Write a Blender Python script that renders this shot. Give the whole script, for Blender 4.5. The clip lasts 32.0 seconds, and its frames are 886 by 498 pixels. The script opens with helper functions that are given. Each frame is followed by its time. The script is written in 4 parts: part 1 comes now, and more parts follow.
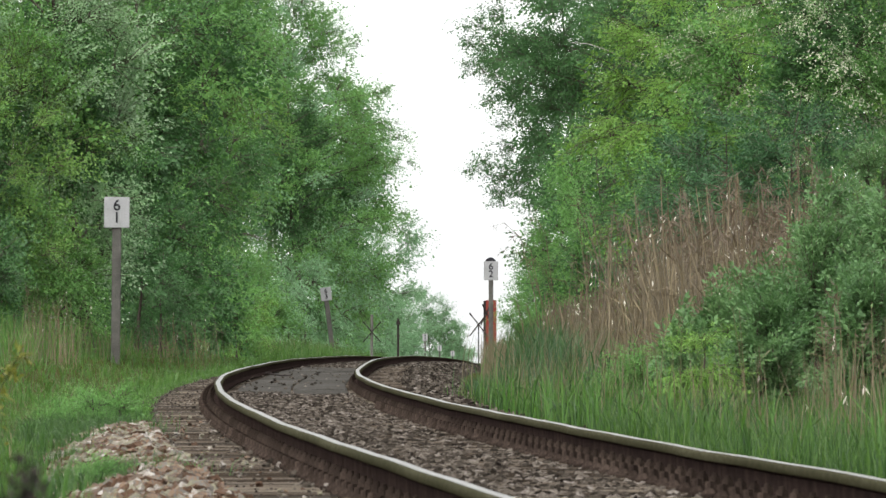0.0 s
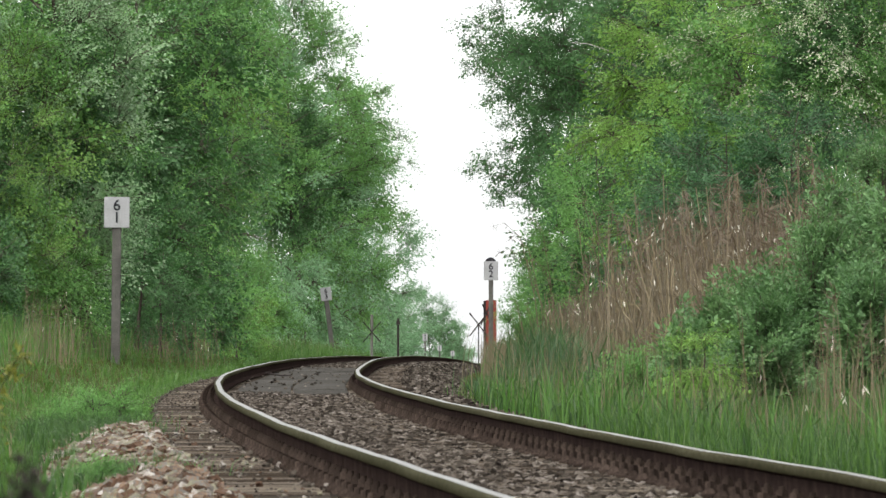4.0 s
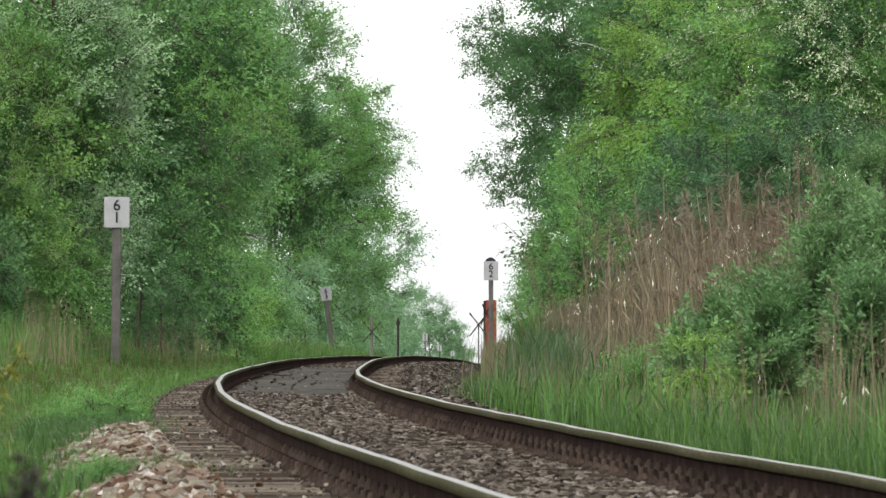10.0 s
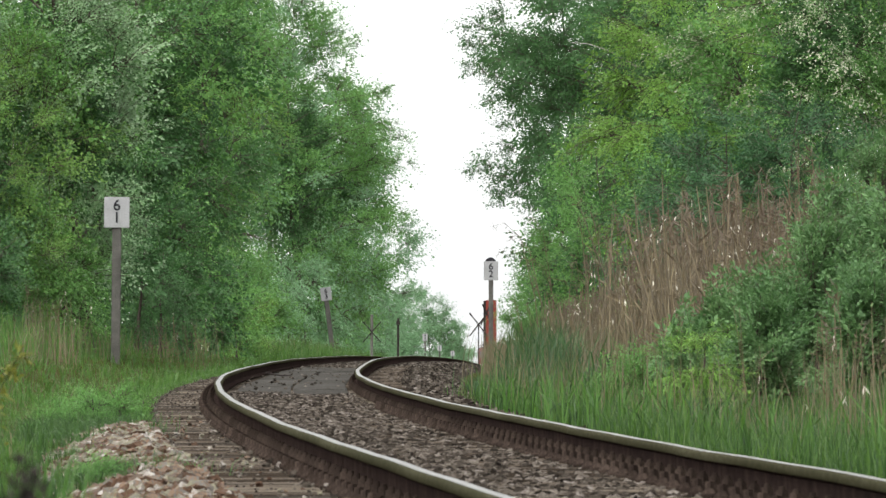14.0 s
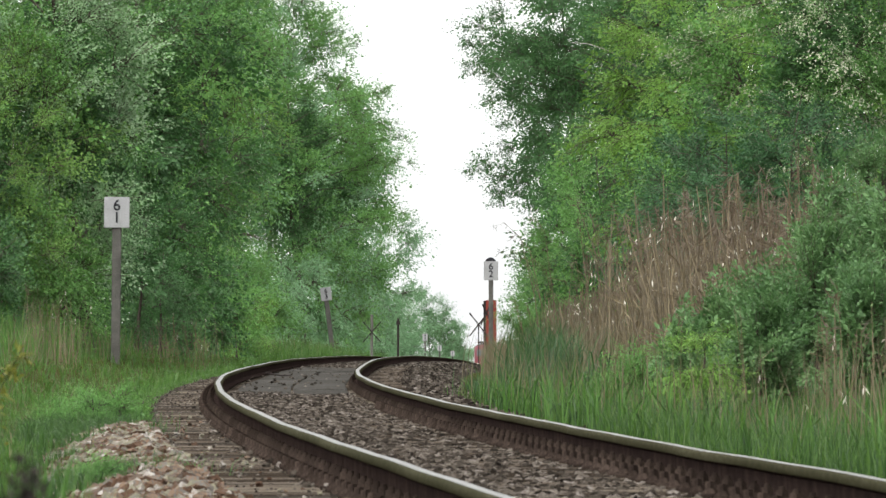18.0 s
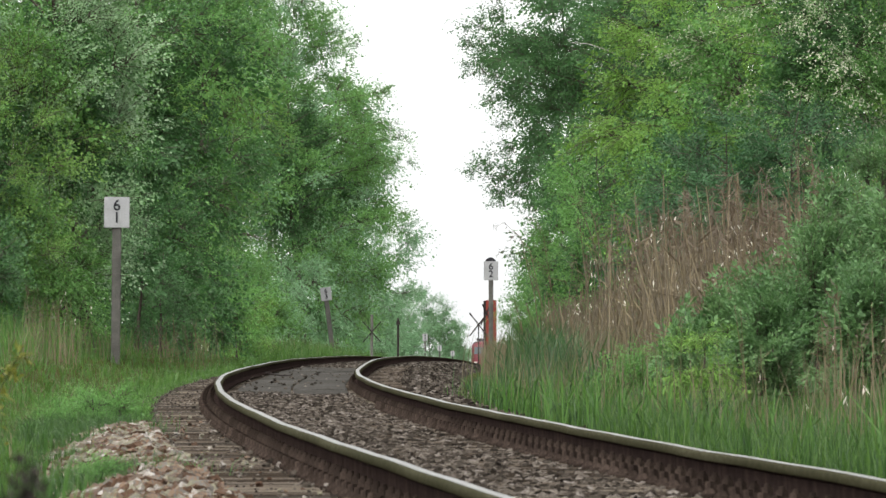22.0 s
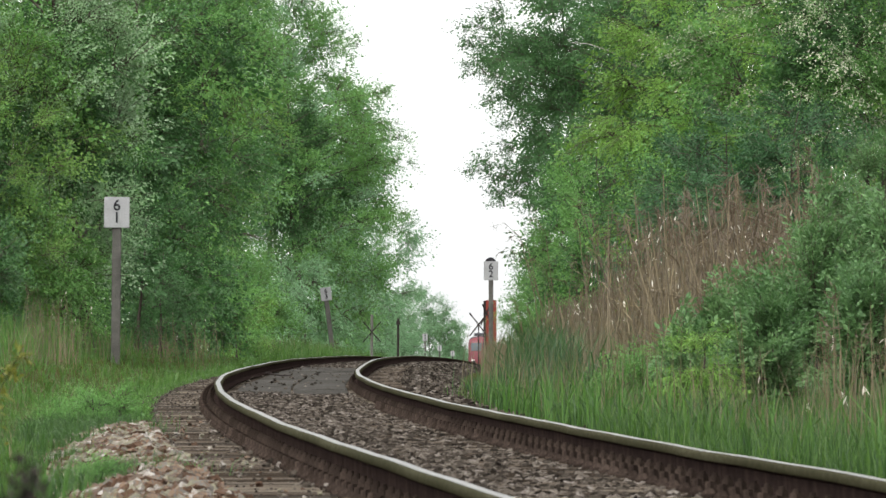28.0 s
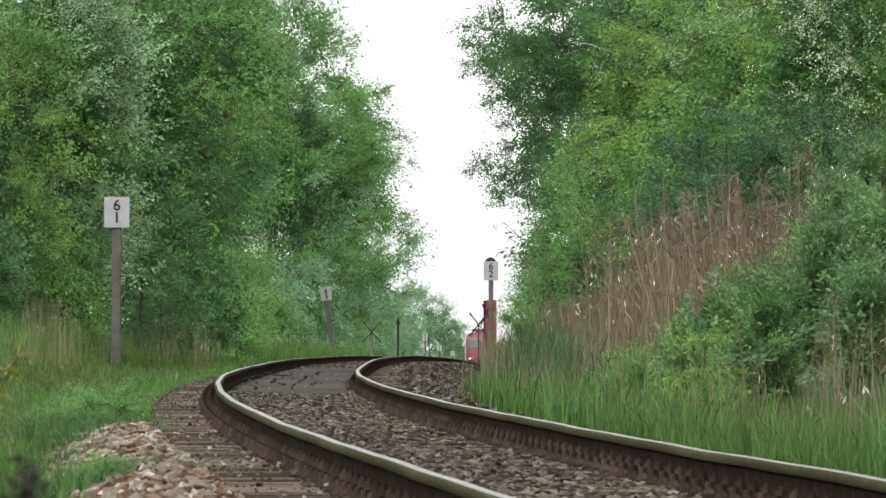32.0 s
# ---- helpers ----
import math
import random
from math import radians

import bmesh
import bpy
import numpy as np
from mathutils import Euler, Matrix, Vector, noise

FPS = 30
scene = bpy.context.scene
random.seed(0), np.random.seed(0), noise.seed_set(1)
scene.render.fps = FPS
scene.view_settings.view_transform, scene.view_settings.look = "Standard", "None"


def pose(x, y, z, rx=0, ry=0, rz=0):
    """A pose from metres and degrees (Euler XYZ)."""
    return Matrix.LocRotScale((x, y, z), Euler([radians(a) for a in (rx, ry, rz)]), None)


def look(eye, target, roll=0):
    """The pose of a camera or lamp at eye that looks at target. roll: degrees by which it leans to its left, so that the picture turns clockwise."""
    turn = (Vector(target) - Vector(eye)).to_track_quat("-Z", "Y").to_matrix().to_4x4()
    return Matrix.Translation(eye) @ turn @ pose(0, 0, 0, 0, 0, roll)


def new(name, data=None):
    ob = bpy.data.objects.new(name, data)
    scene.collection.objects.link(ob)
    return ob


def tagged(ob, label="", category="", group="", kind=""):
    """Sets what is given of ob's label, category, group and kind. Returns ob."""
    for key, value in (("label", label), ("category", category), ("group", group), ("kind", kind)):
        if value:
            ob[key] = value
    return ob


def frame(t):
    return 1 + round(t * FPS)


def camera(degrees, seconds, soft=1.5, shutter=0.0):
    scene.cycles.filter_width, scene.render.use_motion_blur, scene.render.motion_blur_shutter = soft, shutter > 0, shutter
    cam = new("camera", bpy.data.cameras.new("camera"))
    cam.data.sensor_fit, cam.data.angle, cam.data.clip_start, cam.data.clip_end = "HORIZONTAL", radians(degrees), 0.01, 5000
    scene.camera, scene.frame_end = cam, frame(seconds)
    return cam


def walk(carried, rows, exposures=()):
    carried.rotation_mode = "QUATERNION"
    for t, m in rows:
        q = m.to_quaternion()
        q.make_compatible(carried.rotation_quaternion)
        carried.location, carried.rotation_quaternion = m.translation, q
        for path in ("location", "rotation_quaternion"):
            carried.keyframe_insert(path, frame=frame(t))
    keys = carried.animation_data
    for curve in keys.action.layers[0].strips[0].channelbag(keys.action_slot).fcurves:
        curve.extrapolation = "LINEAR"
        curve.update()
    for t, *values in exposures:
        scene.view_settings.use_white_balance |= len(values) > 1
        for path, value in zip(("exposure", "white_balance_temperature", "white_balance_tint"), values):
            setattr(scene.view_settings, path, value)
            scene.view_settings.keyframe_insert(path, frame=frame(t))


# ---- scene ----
# The camera stands still beside the line, 2.6 m left of the track's middle.
CAM = (0.0, 0.0, 0.536)
cam = camera(5.610, 32.0, soft=1.45)
cam.data.dof.use_dof = True
cam.data.dof.focus_distance = 110.0
cam.data.dof.aperture_fstop = 36.0
VIEW = pose(*CAM, 90.684, 0, 0)
walk(cam, [(0.0, VIEW), (32.0, VIEW)], exposures=[(0.0, 0.31), (32.0, 0.25)])

# ---- daylight: a bright overcast sky ----
world = bpy.data.worlds.new("overcast_sky")
scene.world = world
world.use_nodes = True
wn, wl = world.node_tree.nodes, world.node_tree.links
sky = wn.new("ShaderNodeTexSky")
sky.sky_type = "NISHITA"
sky.sun_disc = False
sky.sun_elevation = radians(50)
sky.sun_rotation = radians(210)
sky.air_density, sky.dust_density, sky.ozone_density = 1.0, 3.0, 1.0
grey = wn.new("ShaderNodeHueSaturation")
grey.inputs["Saturation"].default_value = 0.18
grey.inputs["Value"].default_value = 5.0  # thin bright cloud
wl.new(sky.outputs["Color"], grey.inputs["Color"])
deck = wn.new("ShaderNodeMix")
deck.data_type = "RGBA"
deck.inputs["Factor"].default_value = 0.65
deck.inputs["B"].default_value = (6.4, 6.5, 6.6, 1)  # even cloud deck
wl.new(grey.outputs["Color"], deck.inputs["A"])
back = wn["Background"]
back.inputs["Strength"].default_value = 0.15
wl.new(deck.outputs["Result"], back.inputs["Color"])

sun = new("sun", bpy.data.lights.new("sun", "SUN"))
sun.data.energy, sun.data.angle, sun.data.color = 0.9, radians(40), (1.0, 0.97, 0.92)
sun.matrix_basis = look((-34, -58, 80), (0, 0, 0))

# ---- the line's plan: middle and height of the rail tops ----


def spline(xs, ys):
    """A natural cubic spline, straight beyond its ends."""
    xs, ys = np.array(xs, float), np.array(ys, float)
    n, h = len(xs), np.diff(xs)
    a, r = np.zeros((n, n)), np.zeros(n)
    a[0, 0] = a[-1, -1] = 1
    for i in range(1, n - 1):
        a[i, i - 1:i + 2] = h[i - 1], 2 * (h[i - 1] + h[i]), h[i]
        r[i] = 3 * ((ys[i + 1] - ys[i]) / h[i] - (ys[i] - ys[i - 1]) / h[i - 1])
    c = np.linalg.solve(a, r)
    b = np.diff(ys) / h - h * (2 * c[:-1] + c[1:]) / 3
    d = np.diff(c) / (3 * h)

    def f(x):
        x = np.asarray(x, float)
        q = np.clip(x, xs[0], xs[-1])
        i = np.clip(np.searchsorted(xs, q) - 1, 0, n - 2)
        t = q - xs[i]
        v = ys[i] + t * (b[i] + t * (c[i] + t * d[i]))
        return v + np.where(x < xs[0], (x - xs[0]) * b[0], 0.0)
    return f


track_x = spline([-60, 0, 20, 32.7, 50, 70, 91, 105, 128, 150, 185, 209, 240, 267, 300, 360, 560, 760, 850, 940, 1050, 1300, 1700],
                 [6.6, 2.62, 1.42, .735, -.12, -.92, -1.50, -1.74, -1.87, -1.93, -1.90, -1.77, -1.45, -1.1, -.6, .3, 2.2, 3.1, 3.56, 4.1, 4.75, 7, 11.5])
track_z = spline([-60, 0, 50, 100, 141, 185, 210, 240, 267, 300, 360, 560, 760, 850, 960, 1300, 1700],
                 [-.2, 0, .169, .337, .46, .53, .555, .573, .55, .5, .35, -.40, -.76, -.88, -1.12, -2.0, -3.0])
GROUND_S = [-3000, -60, -14, -8, -5, -4.2, -3.4, -2.3, -1.9, 2.2, 2.7, 4.2, 8, 14, 60, 3000]
GROUND_Z = [-.6, -.4, .2, .15, .08, .0, -.22, -.33, -.5, -.5, -.4, -.32, .35, 1.1, 1.1, .4]


def ground_z(x, y):
    x, y = np.asarray(x, float), np.asarray(y, float)
    s = x - track_x(y)
    wave = .05 * np.sin(x * 1.7 + y * .31) * np.sin(y * .23 - x * .6) * np.clip((np.abs(s) - 2.3) / 2, 0, 1)
    return track_z(y) + np.interp(s, GROUND_S, GROUND_Z) + wave


# ---- materials ----


def nodes_of(name):
    m = bpy.data.materials.new(name)
    m.use_nodes = True
    return m, m.node_tree.nodes, m.node_tree.links, m.node_tree.nodes["Principled BSDF"]


def ramp(n, cols):
    r = n.new("ShaderNodeValToRGB")
    while len(r.color_ramp.elements) < len(cols):
        r.color_ramp.elements.new(0.5)
    for e, (at, c) in zip(r.color_ramp.elements, cols):
        e.position, e.color = at, (*c, 1)
    return r


def surface(name, cols, rough=.8, metal=0.0, scale=8.0, fine=60.0, bump=.3, dist=.01, vary=0.0, island=False, stretch=(1, 1, 1)):
    """Two scales of noise into a colour ramp and a bump; vary shifts it from piece to piece."""
    m, n, l, p = nodes_of(name)
    co = n.new("ShaderNodeTexCoord")
    mp = n.new("ShaderNodeMapping")
    mp.inputs["Scale"].default_value = stretch
    l.new(co.outputs["Object"], mp.inputs["Vector"])
    big, small = n.new("ShaderNodeTexNoise"), n.new("ShaderNodeTexNoise")
    big.inputs["Scale"].default_value, small.inputs["Scale"].default_value = scale, fine
    big.inputs["Detail"].default_value = small.inputs["Detail"].default_value = 6
    for t in (big, small):
        l.new(mp.outputs["Vector"], t.inputs["Vector"])
    mix = n.new("ShaderNodeMath")
    mix.operation = "MULTIPLY_ADD"
    mix.inputs[1].default_value = .45
    half = n.new("ShaderNodeMath")
    half.operation = "MULTIPLY"
    half.inputs[1].default_value = .55
    l.new(big.outputs["Fac"], half.inputs[0])
    l.new(small.outputs["Fac"], mix.inputs[0])
    l.new(half.outputs[0], mix.inputs[2])
    fac = mix.outputs[0]
    if vary:
        rnd = n.new("ShaderNodeNewGeometry").outputs["Random Per Island"] if island else n.new("ShaderNodeObjectInfo").outputs["Random"]
        shift = n.new("ShaderNodeMapRange")
        shift.inputs["To Min"].default_value, shift.inputs["To Max"].default_value = -vary, vary
        l.new(rnd, shift.inputs["Value"])
        add = n.new("ShaderNodeMath")
        l.new(fac, add.inputs[0])
        l.new(shift.outputs[0], add.inputs[1])
        fac = add.outputs[0]
    r = ramp(n, cols)
    l.new(fac, r.inputs["Fac"])
    l.new(r.outputs["Color"], p.inputs["Base Color"])
    b = n.new("ShaderNodeBump")
    b.inputs["Strength"].default_value, b.inputs["Distance"].default_value = bump, dist
    l.new(small.outputs["Fac"], b.inputs["Height"])
    l.new(b.outputs["Normal"], p.inputs["Normal"])
    p.inputs["Roughness"].default_value, p.inputs["Metallic"].default_value = rough, metal
    p.inputs["Specular IOR Level"].default_value = .5 if rough < .55 else .0
    return m


def leafy(name, cols, rough=.5, through_light=.36, spread=.5, patchy=.3, even=1.0):
    """Thin green blades and leaves: every leaf has its own tone, every clump its own shift, and some light goes through."""
    m, n, l, p = nodes_of(name)
    geo, info = n.new("ShaderNodeNewGeometry"), n.new("ShaderNodeObjectInfo")
    mix = n.new("ShaderNodeMix")
    mix.inputs["Factor"].default_value = spread
    l.new(info.outputs["Random"], mix.inputs["A"])
    l.new(geo.outputs["Random Per Island"], mix.inputs["B"])
    where, drift, tone = n.new("ShaderNodeTexCoord"), n.new("ShaderNodeTexNoise"), n.new("ShaderNodeMix")
    drift.inputs["Scale"].default_value = 1.3
    drift.inputs["Detail"].default_value = 3
    l.new(where.outputs["Object"], drift.inputs["Vector"])
    tone.inputs["Factor"].default_value = patchy
    l.new(mix.outputs["Result"], tone.inputs["A"])
    l.new(drift.outputs["Fac"], tone.inputs["B"])
    calm = n.new("ShaderNodeMapRange")
    calm.inputs["To Min"].default_value, calm.inputs["To Max"].default_value = .5 - .5 * even, .5 + .5 * even
    l.new(tone.outputs["Result"], calm.inputs["Value"])
    r = ramp(n, cols)
    l.new(calm.outputs["Result"], r.inputs["Fac"])
    l.new(r.outputs["Color"], p.inputs["Base Color"])
    p.inputs["Roughness"].default_value = rough
    p.inputs["Specular IOR Level"].default_value = .4
    tr = n.new("ShaderNodeBsdfTranslucent")
    l.new(r.outputs["Color"], tr.inputs["Color"])
    ms = n.new("ShaderNodeMixShader")
    ms.inputs["Fac"].default_value = through_light
    l.new(p.outputs["BSDF"], ms.inputs[1])
    l.new(tr.outputs["BSDF"], ms.inputs[2])
    l.new(ms.outputs["Shader"], n["Material Output"].inputs["Surface"])
    return m


SOIL = surface("soil", [(.3, (.021, .024, .009)), (.5, (.042, .045, .015)), (.7, (.060, .054, .030))], .95, scale=.8, fine=30)
BALLAST = surface("ballast_bed", [(.3, (.021, .018, .014)), (.5, (.043, .037, .030)), (.7, (.076, .066, .055))], .95, scale=3, fine=45, bump=.8, dist=.02)
STONE = surface("ballast_stone", [(.15, (.010, .008, .007)), (.38, (.030, .025, .020)), (.56, (.058, .049, .039)), (.72, (.094, .080, .066)), (.90, (.19, .17, .15))], .9, scale=9, fine=70, vary=.30, island=True)
STONE_PALE = surface("clean_ballast_stone", [(.08, (.020, .014, .010)), (.28, (.078, .046, .030)), (.40, (.084, .072, .060)), (.50, (.150, .098, .064)), (.58, (.108, .104, .096)), (.68, (.145, .134, .088)), (.80, (.19, .17, .145)), (.95, (.36, .34, .31))], .9, scale=9, fine=70, vary=.36, island=True)
STONE_ONE = surface("single_ballast_stone", [(.15, (.026, .019, .014)), (.40, (.075, .054, .038)), (.6, (.12, .098, .078)), (.9, (.22, .20, .17))], .9, scale=9, fine=70, vary=.28)
RAIL_SIDE = surface("rusty_rail_side", [(.3, (.011, .008, .007)), (.5, (.022, .015, .013)), (.7, (.045, .031, .024))], .9, scale=6, fine=90)
RAIL_HEAD = surface("worn_rail_head", [(.3, (.075, .072, .050)), (.5, (.12, .115, .090)), (.7, (.21, .20, .17))], .44, 1.0, scale=2.5, fine=40, bump=.03)
RAIL_SHOULDER = surface("dull_rail_shoulder", [(.3, (.022, .021, .010)), (.5, (.038, .036, .019)), (.7, (.068, .063, .038))], .6, .08, scale=1.5, fine=50, bump=.1, stretch=(1, .15, 1))
IRON = surface("rusty_iron", [(.3, (.015, .011, .009)), (.5, (.034, .025, .020)), (.7, (.066, .049, .039))], .85, scale=20, fine=120, vary=.1)
SLEEPER = surface("weathered_sleeper_wood", [(.25, (.016, .012, .009)), (.5, (.047, .037, .028)), (.75, (.117, .098, .076))], .95, scale=2, fine=26, vary=.22, stretch=(.5, 7, 7), bump=.6)
CONCRETE = surface("dirty_concrete", [(.3, (.031, .029, .025)), (.5, (.052, .049, .043)), (.7, (.080, .076, .068))], .95, scale=3, fine=40, vary=.06)
POST = surface("lichened_concrete_post", [(.3, (.040, .040, .034)), (.5, (.080, .077, .068)), (.7, (.14, .135, .12))], .92, scale=4, fine=50)
PLATE = surface("weathered_white_plate", [(.25, (.172, .172, .165)), (.45, (.264, .264, .261)), (.7, (.317, .317, .317))], .7, scale=5, fine=40, bump=.05)
CHALK = surface("white_stone", [(.3, (.45, .45, .42)), (.7, (.65, .65, .62))], .9, scale=9, fine=70)
INK = surface("black_paint", [(.3, (.012, .012, .014)), (.7, (.03, .03, .032))], .6)
TAR = surface("dark_weathered_timber", [(.3, (.018, .015, .014)), (.7, (.05, .042, .038))], .85, scale=5)
GREYWOOD = surface("grey_timber", [(.3, (.075, .075, .062)), (.7, (.15, .145, .125))], .9, scale=5, stretch=(1, 1, .2))
RED = surface("faded_red_paint", [(.3, (.125, .024, .018)), (.5, (.180, .038, .030)), (.7, (.23, .062, .050))], .7, scale=3, fine=30)
BARK = surface("bark", [(.3, (.035, .028, .022)), (.5, (.075, .062, .050)), (.7, (.13, .115, .10))], .95, scale=5, fine=30, bump=.8, dist=.03, stretch=(1, 1, .3))
BIRCH = surface("pale_bark", [(.36, (.05, .045, .04)), (.5, (.28, .27, .25)), (.7, (.42, .41, .39))], .9, scale=4, fine=25, stretch=(.4, .4, 2))
TRAIN_RED = surface("train_red", [(.3, (.105, .010, .016)), (.7, (.135, .016, .024))], .45, scale=1, bump=.02)
TRAIN_GREY = surface("train_roof_grey", [(.3, (.045, .045, .05)), (.7, (.085, .085, .09))], .6, scale=1)
TRAIN_DARK = surface("train_underframe", [(.3, (.02, .02, .022)), (.7, (.05, .05, .05))], .8, scale=2)
TRAIN_WHITE = surface("train_white", [(.3, (.68, .68, .68)), (.7, (.78, .78, .78))], .4, scale=1)
GLASS, _n, _l, _p = nodes_of("dark_train_glass")
_p.inputs["Base Color"].default_value = (.10, .12, .13, 1)
_p.inputs["Roughness"].default_value = .12
LENS, _n, _l, _p = nodes_of("train_headlight")
_p.inputs["Base Color"].default_value = (.8, .78, .7, 1)
_p.inputs["Roughness"].default_value = .15

L_MID = leafy("mid_green_leaf", [(.1, (.042, .118, .022)), (.5, (.102, .236, .052)), (.9, (.195, .38, .10))], even=.65)
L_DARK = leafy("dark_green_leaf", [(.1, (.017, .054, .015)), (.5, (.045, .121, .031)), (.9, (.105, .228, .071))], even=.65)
L_LIME = leafy("yellow_green_leaf", [(.1, (.074, .165, .022)), (.5, (.140, .275, .040)), (.9, (.22, .375, .076))], even=.5)
L_PALE = leafy("pale_grey_green_leaf", [(.1, (.06, .14, .05)), (.45, (.18, .30, .135)), (.9, (.40, .50, .35))], even=.65)
L_OLIVE = leafy("olive_green_leaf", [(.1, (.058, .125, .020)), (.5, (.120, .235, .042)), (.9, (.20, .35, .08))], even=.65)
L_BUSH = leafy("blue_green_leaf", [(.1, (.032, .085, .025)), (.5, (.080, .168, .053)), (.9, (.175, .30, .112))], even=.85)
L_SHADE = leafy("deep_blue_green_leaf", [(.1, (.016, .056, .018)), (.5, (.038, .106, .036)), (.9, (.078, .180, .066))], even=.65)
# leaf of the distant trees: aerial haze is mixed into its colour
L_FAR = leafy("haze_paled_leaf", [(0, (.095, .202, .090)), (.5, (.157, .291, .140)), (1, (.235, .381, .202))], even=.65)
L_BLOSSOM = leafy("blossom", [(0, (.055, .156, .032)), (.5, (.101, .239, .051)), (.66, (.442, .460, .331)), (1, (.552, .552, .442))], spread=.95)
G_TALL = leafy("tall_grass_blade", [(.1, (.009, .030, .004)), (.45, (.025, .070, .009)), (.72, (.062, .130, .018)), (1, (.113, .133, .052))], spread=.85, patchy=.4)
G_REED = leafy("young_reed_blade", [(.1, (.008, .034, .010)), (.5, (.026, .073, .017)), (1, (.060, .130, .036))], spread=.85, patchy=.4)
G_SHORT = leafy("verge_grass_blade", [(.1, (.020, .062, .008)), (.45, (.044, .112, .013)), (.75, (.076, .155, .024)), (1, (.130, .150, .055))], spread=.85, patchy=.5)
G_DRY = leafy("dry_grass_blade", [(0, (.066, .061, .025)), (.5, (.110, .091, .047)), (1, (.165, .138, .083))], spread=.9, through_light=.2)
REED = leafy("dry_reed_stem", [(0, (.046, .034, .017)), (.5, (.112, .086, .046)), (.85, (.22, .175, .10)), (1, (.46, .40, .29))], spread=.9, through_light=.15)
PLUME = leafy("reed_plume", [(0, (.060, .043, .027)), (.5, (.098, .071, .045)), (1, (.155, .118, .077))], spread=.6, through_light=.25)
HUSK = leafy("bleached_reed_leaf", [(0, (.440, .400, .304)), (1, (.640, .616, .544))], spread=.8, through_light=.2)
WEED = leafy("bright_weed_leaf", [(0, (.028, .084, .012)), (.5, (.056, .138, .018)), (1, (.096, .192, .036))], spread=.8)
WEED_DARK = leafy("dark_weed_leaf", [(0, (.013, .040, .008)), (.5, (.034, .085, .016)), (1, (.078, .15, .03))], spread=.8)
YELLOWISH = leafy("yellowish_weed_leaf", [(0, (.07, .095, .014)), (.5, (.135, .155, .022)), (1, (.24, .21, .045))], spread=.8)

# ---- mesh tools ----


def mesh_of(name, verts, faces, material, smooth=False):
    me = bpy.data.meshes.new(name)
    me.from_pydata(np.asarray(verts).tolist(), [], faces if isinstance(faces, list) else faces.tolist())
    for m in material if isinstance(material, (list, tuple)) else (material,):
        me.materials.append(m)
    if smooth:
        me.shade_smooth()
    return me


def from_bm(name, bm, material, smooth=False):
    me = bpy.data.meshes.new(name)
    bmesh.ops.recalc_face_normals(bm, faces=bm.faces)
    bm.to_mesh(me)
    bm.free()
    me.materials.append(material)
    if smooth:
        me.shade_smooth()
    return me


def part(name, data, parent, m=None, label=""):
    ob = new(name, data)
    ob.parent = parent
    if m is not None:
        ob.matrix_basis = m
    return tagged(ob, label)


def box(sx, sy, sz, bevel=.0, at=(0, 0, 0), bm=None):
    own = bm or bmesh.new()
    made = bmesh.ops.create_cube(own, size=1, matrix=Matrix.Translation(at) @ Matrix.Diagonal((sx, sy, sz, 1)))
    if bevel:
        es = list({e for v in made["verts"] for e in v.link_edges})
        bmesh.ops.bevel(own, geom=es, offset=bevel, segments=2, affect="EDGES", profile=.6)
    return own


def rod(bm, a, b, r0, r1=None, n=6):
    """A tapered round bar from a to b."""
    a, b = Vector(a), Vector(b)
    q = (b - a).to_track_quat("Z", "Y").to_matrix().to_4x4()
    bmesh.ops.create_cone(bm, cap_ends=True, segments=n, radius1=r0, radius2=r0 if r1 is None else r1, depth=(b - a).length,
                          matrix=Matrix.Translation((a + b) / 2) @ q)
    return bm


def tube(pts, radii, n=7):
    """A bent tapered tube through points, as vertices and faces."""
    pts = np.asarray(pts, float)
    t = np.gradient(pts, axis=0)
    t /= np.linalg.norm(t, axis=1)[:, None]
    up = np.where(np.abs(t[:, 2:3]) > .9, [[1.0, 0, 0]], [[0, 0, 1.0]])
    u = np.cross(t, up)
    u /= np.linalg.norm(u, axis=1)[:, None]
    w = np.cross(t, u)
    a = np.arange(n) / n * 2 * np.pi
    v = pts[:, None] + np.asarray(radii)[:, None, None] * (u[:, None] * np.cos(a)[None, :, None] + w[:, None] * np.sin(a)[None, :, None])
    k, i = np.meshgrid(np.arange(len(pts) - 1), np.arange(n), indexing="ij")
    j = (i + 1) % n
    f = np.stack([k * n + i, k * n + j, (k + 1) * n + j, (k + 1) * n + i], -1).reshape(-1, 4)
    return v.reshape(-1, 3), f


def unit(v):
    return v / (np.linalg.norm(v, axis=-1, keepdims=True) + 1e-9)


def leaves(rng, p, along, length, width, fold=.25, facing=None):
    """Pointed leaves, folded on the midrib: base, two sides, tip; facing is the way their upper sides turn."""
    n = len(p)
    along = unit(along)
    side = unit(np.cross(along, rng.normal(size=(n, 3)) * .6 + [0, 0, 1.2] if facing is None else facing))
    nor = np.cross(side, along)
    length, width = np.broadcast_to(length, n)[:, None], np.broadcast_to(width, n)[:, None]
    v = np.stack([p, p + along * length * .45 + side * width * .5 + nor * width * fold,
                  p + along * length, p + along * length * .45 - side * width * .5 + nor * width * fold], 1)
    b = np.arange(n)[:, None] * 4
    return v.reshape(-1, 3), np.concatenate([b + [[0, 1, 2]], b + [[0, 2, 3]]])


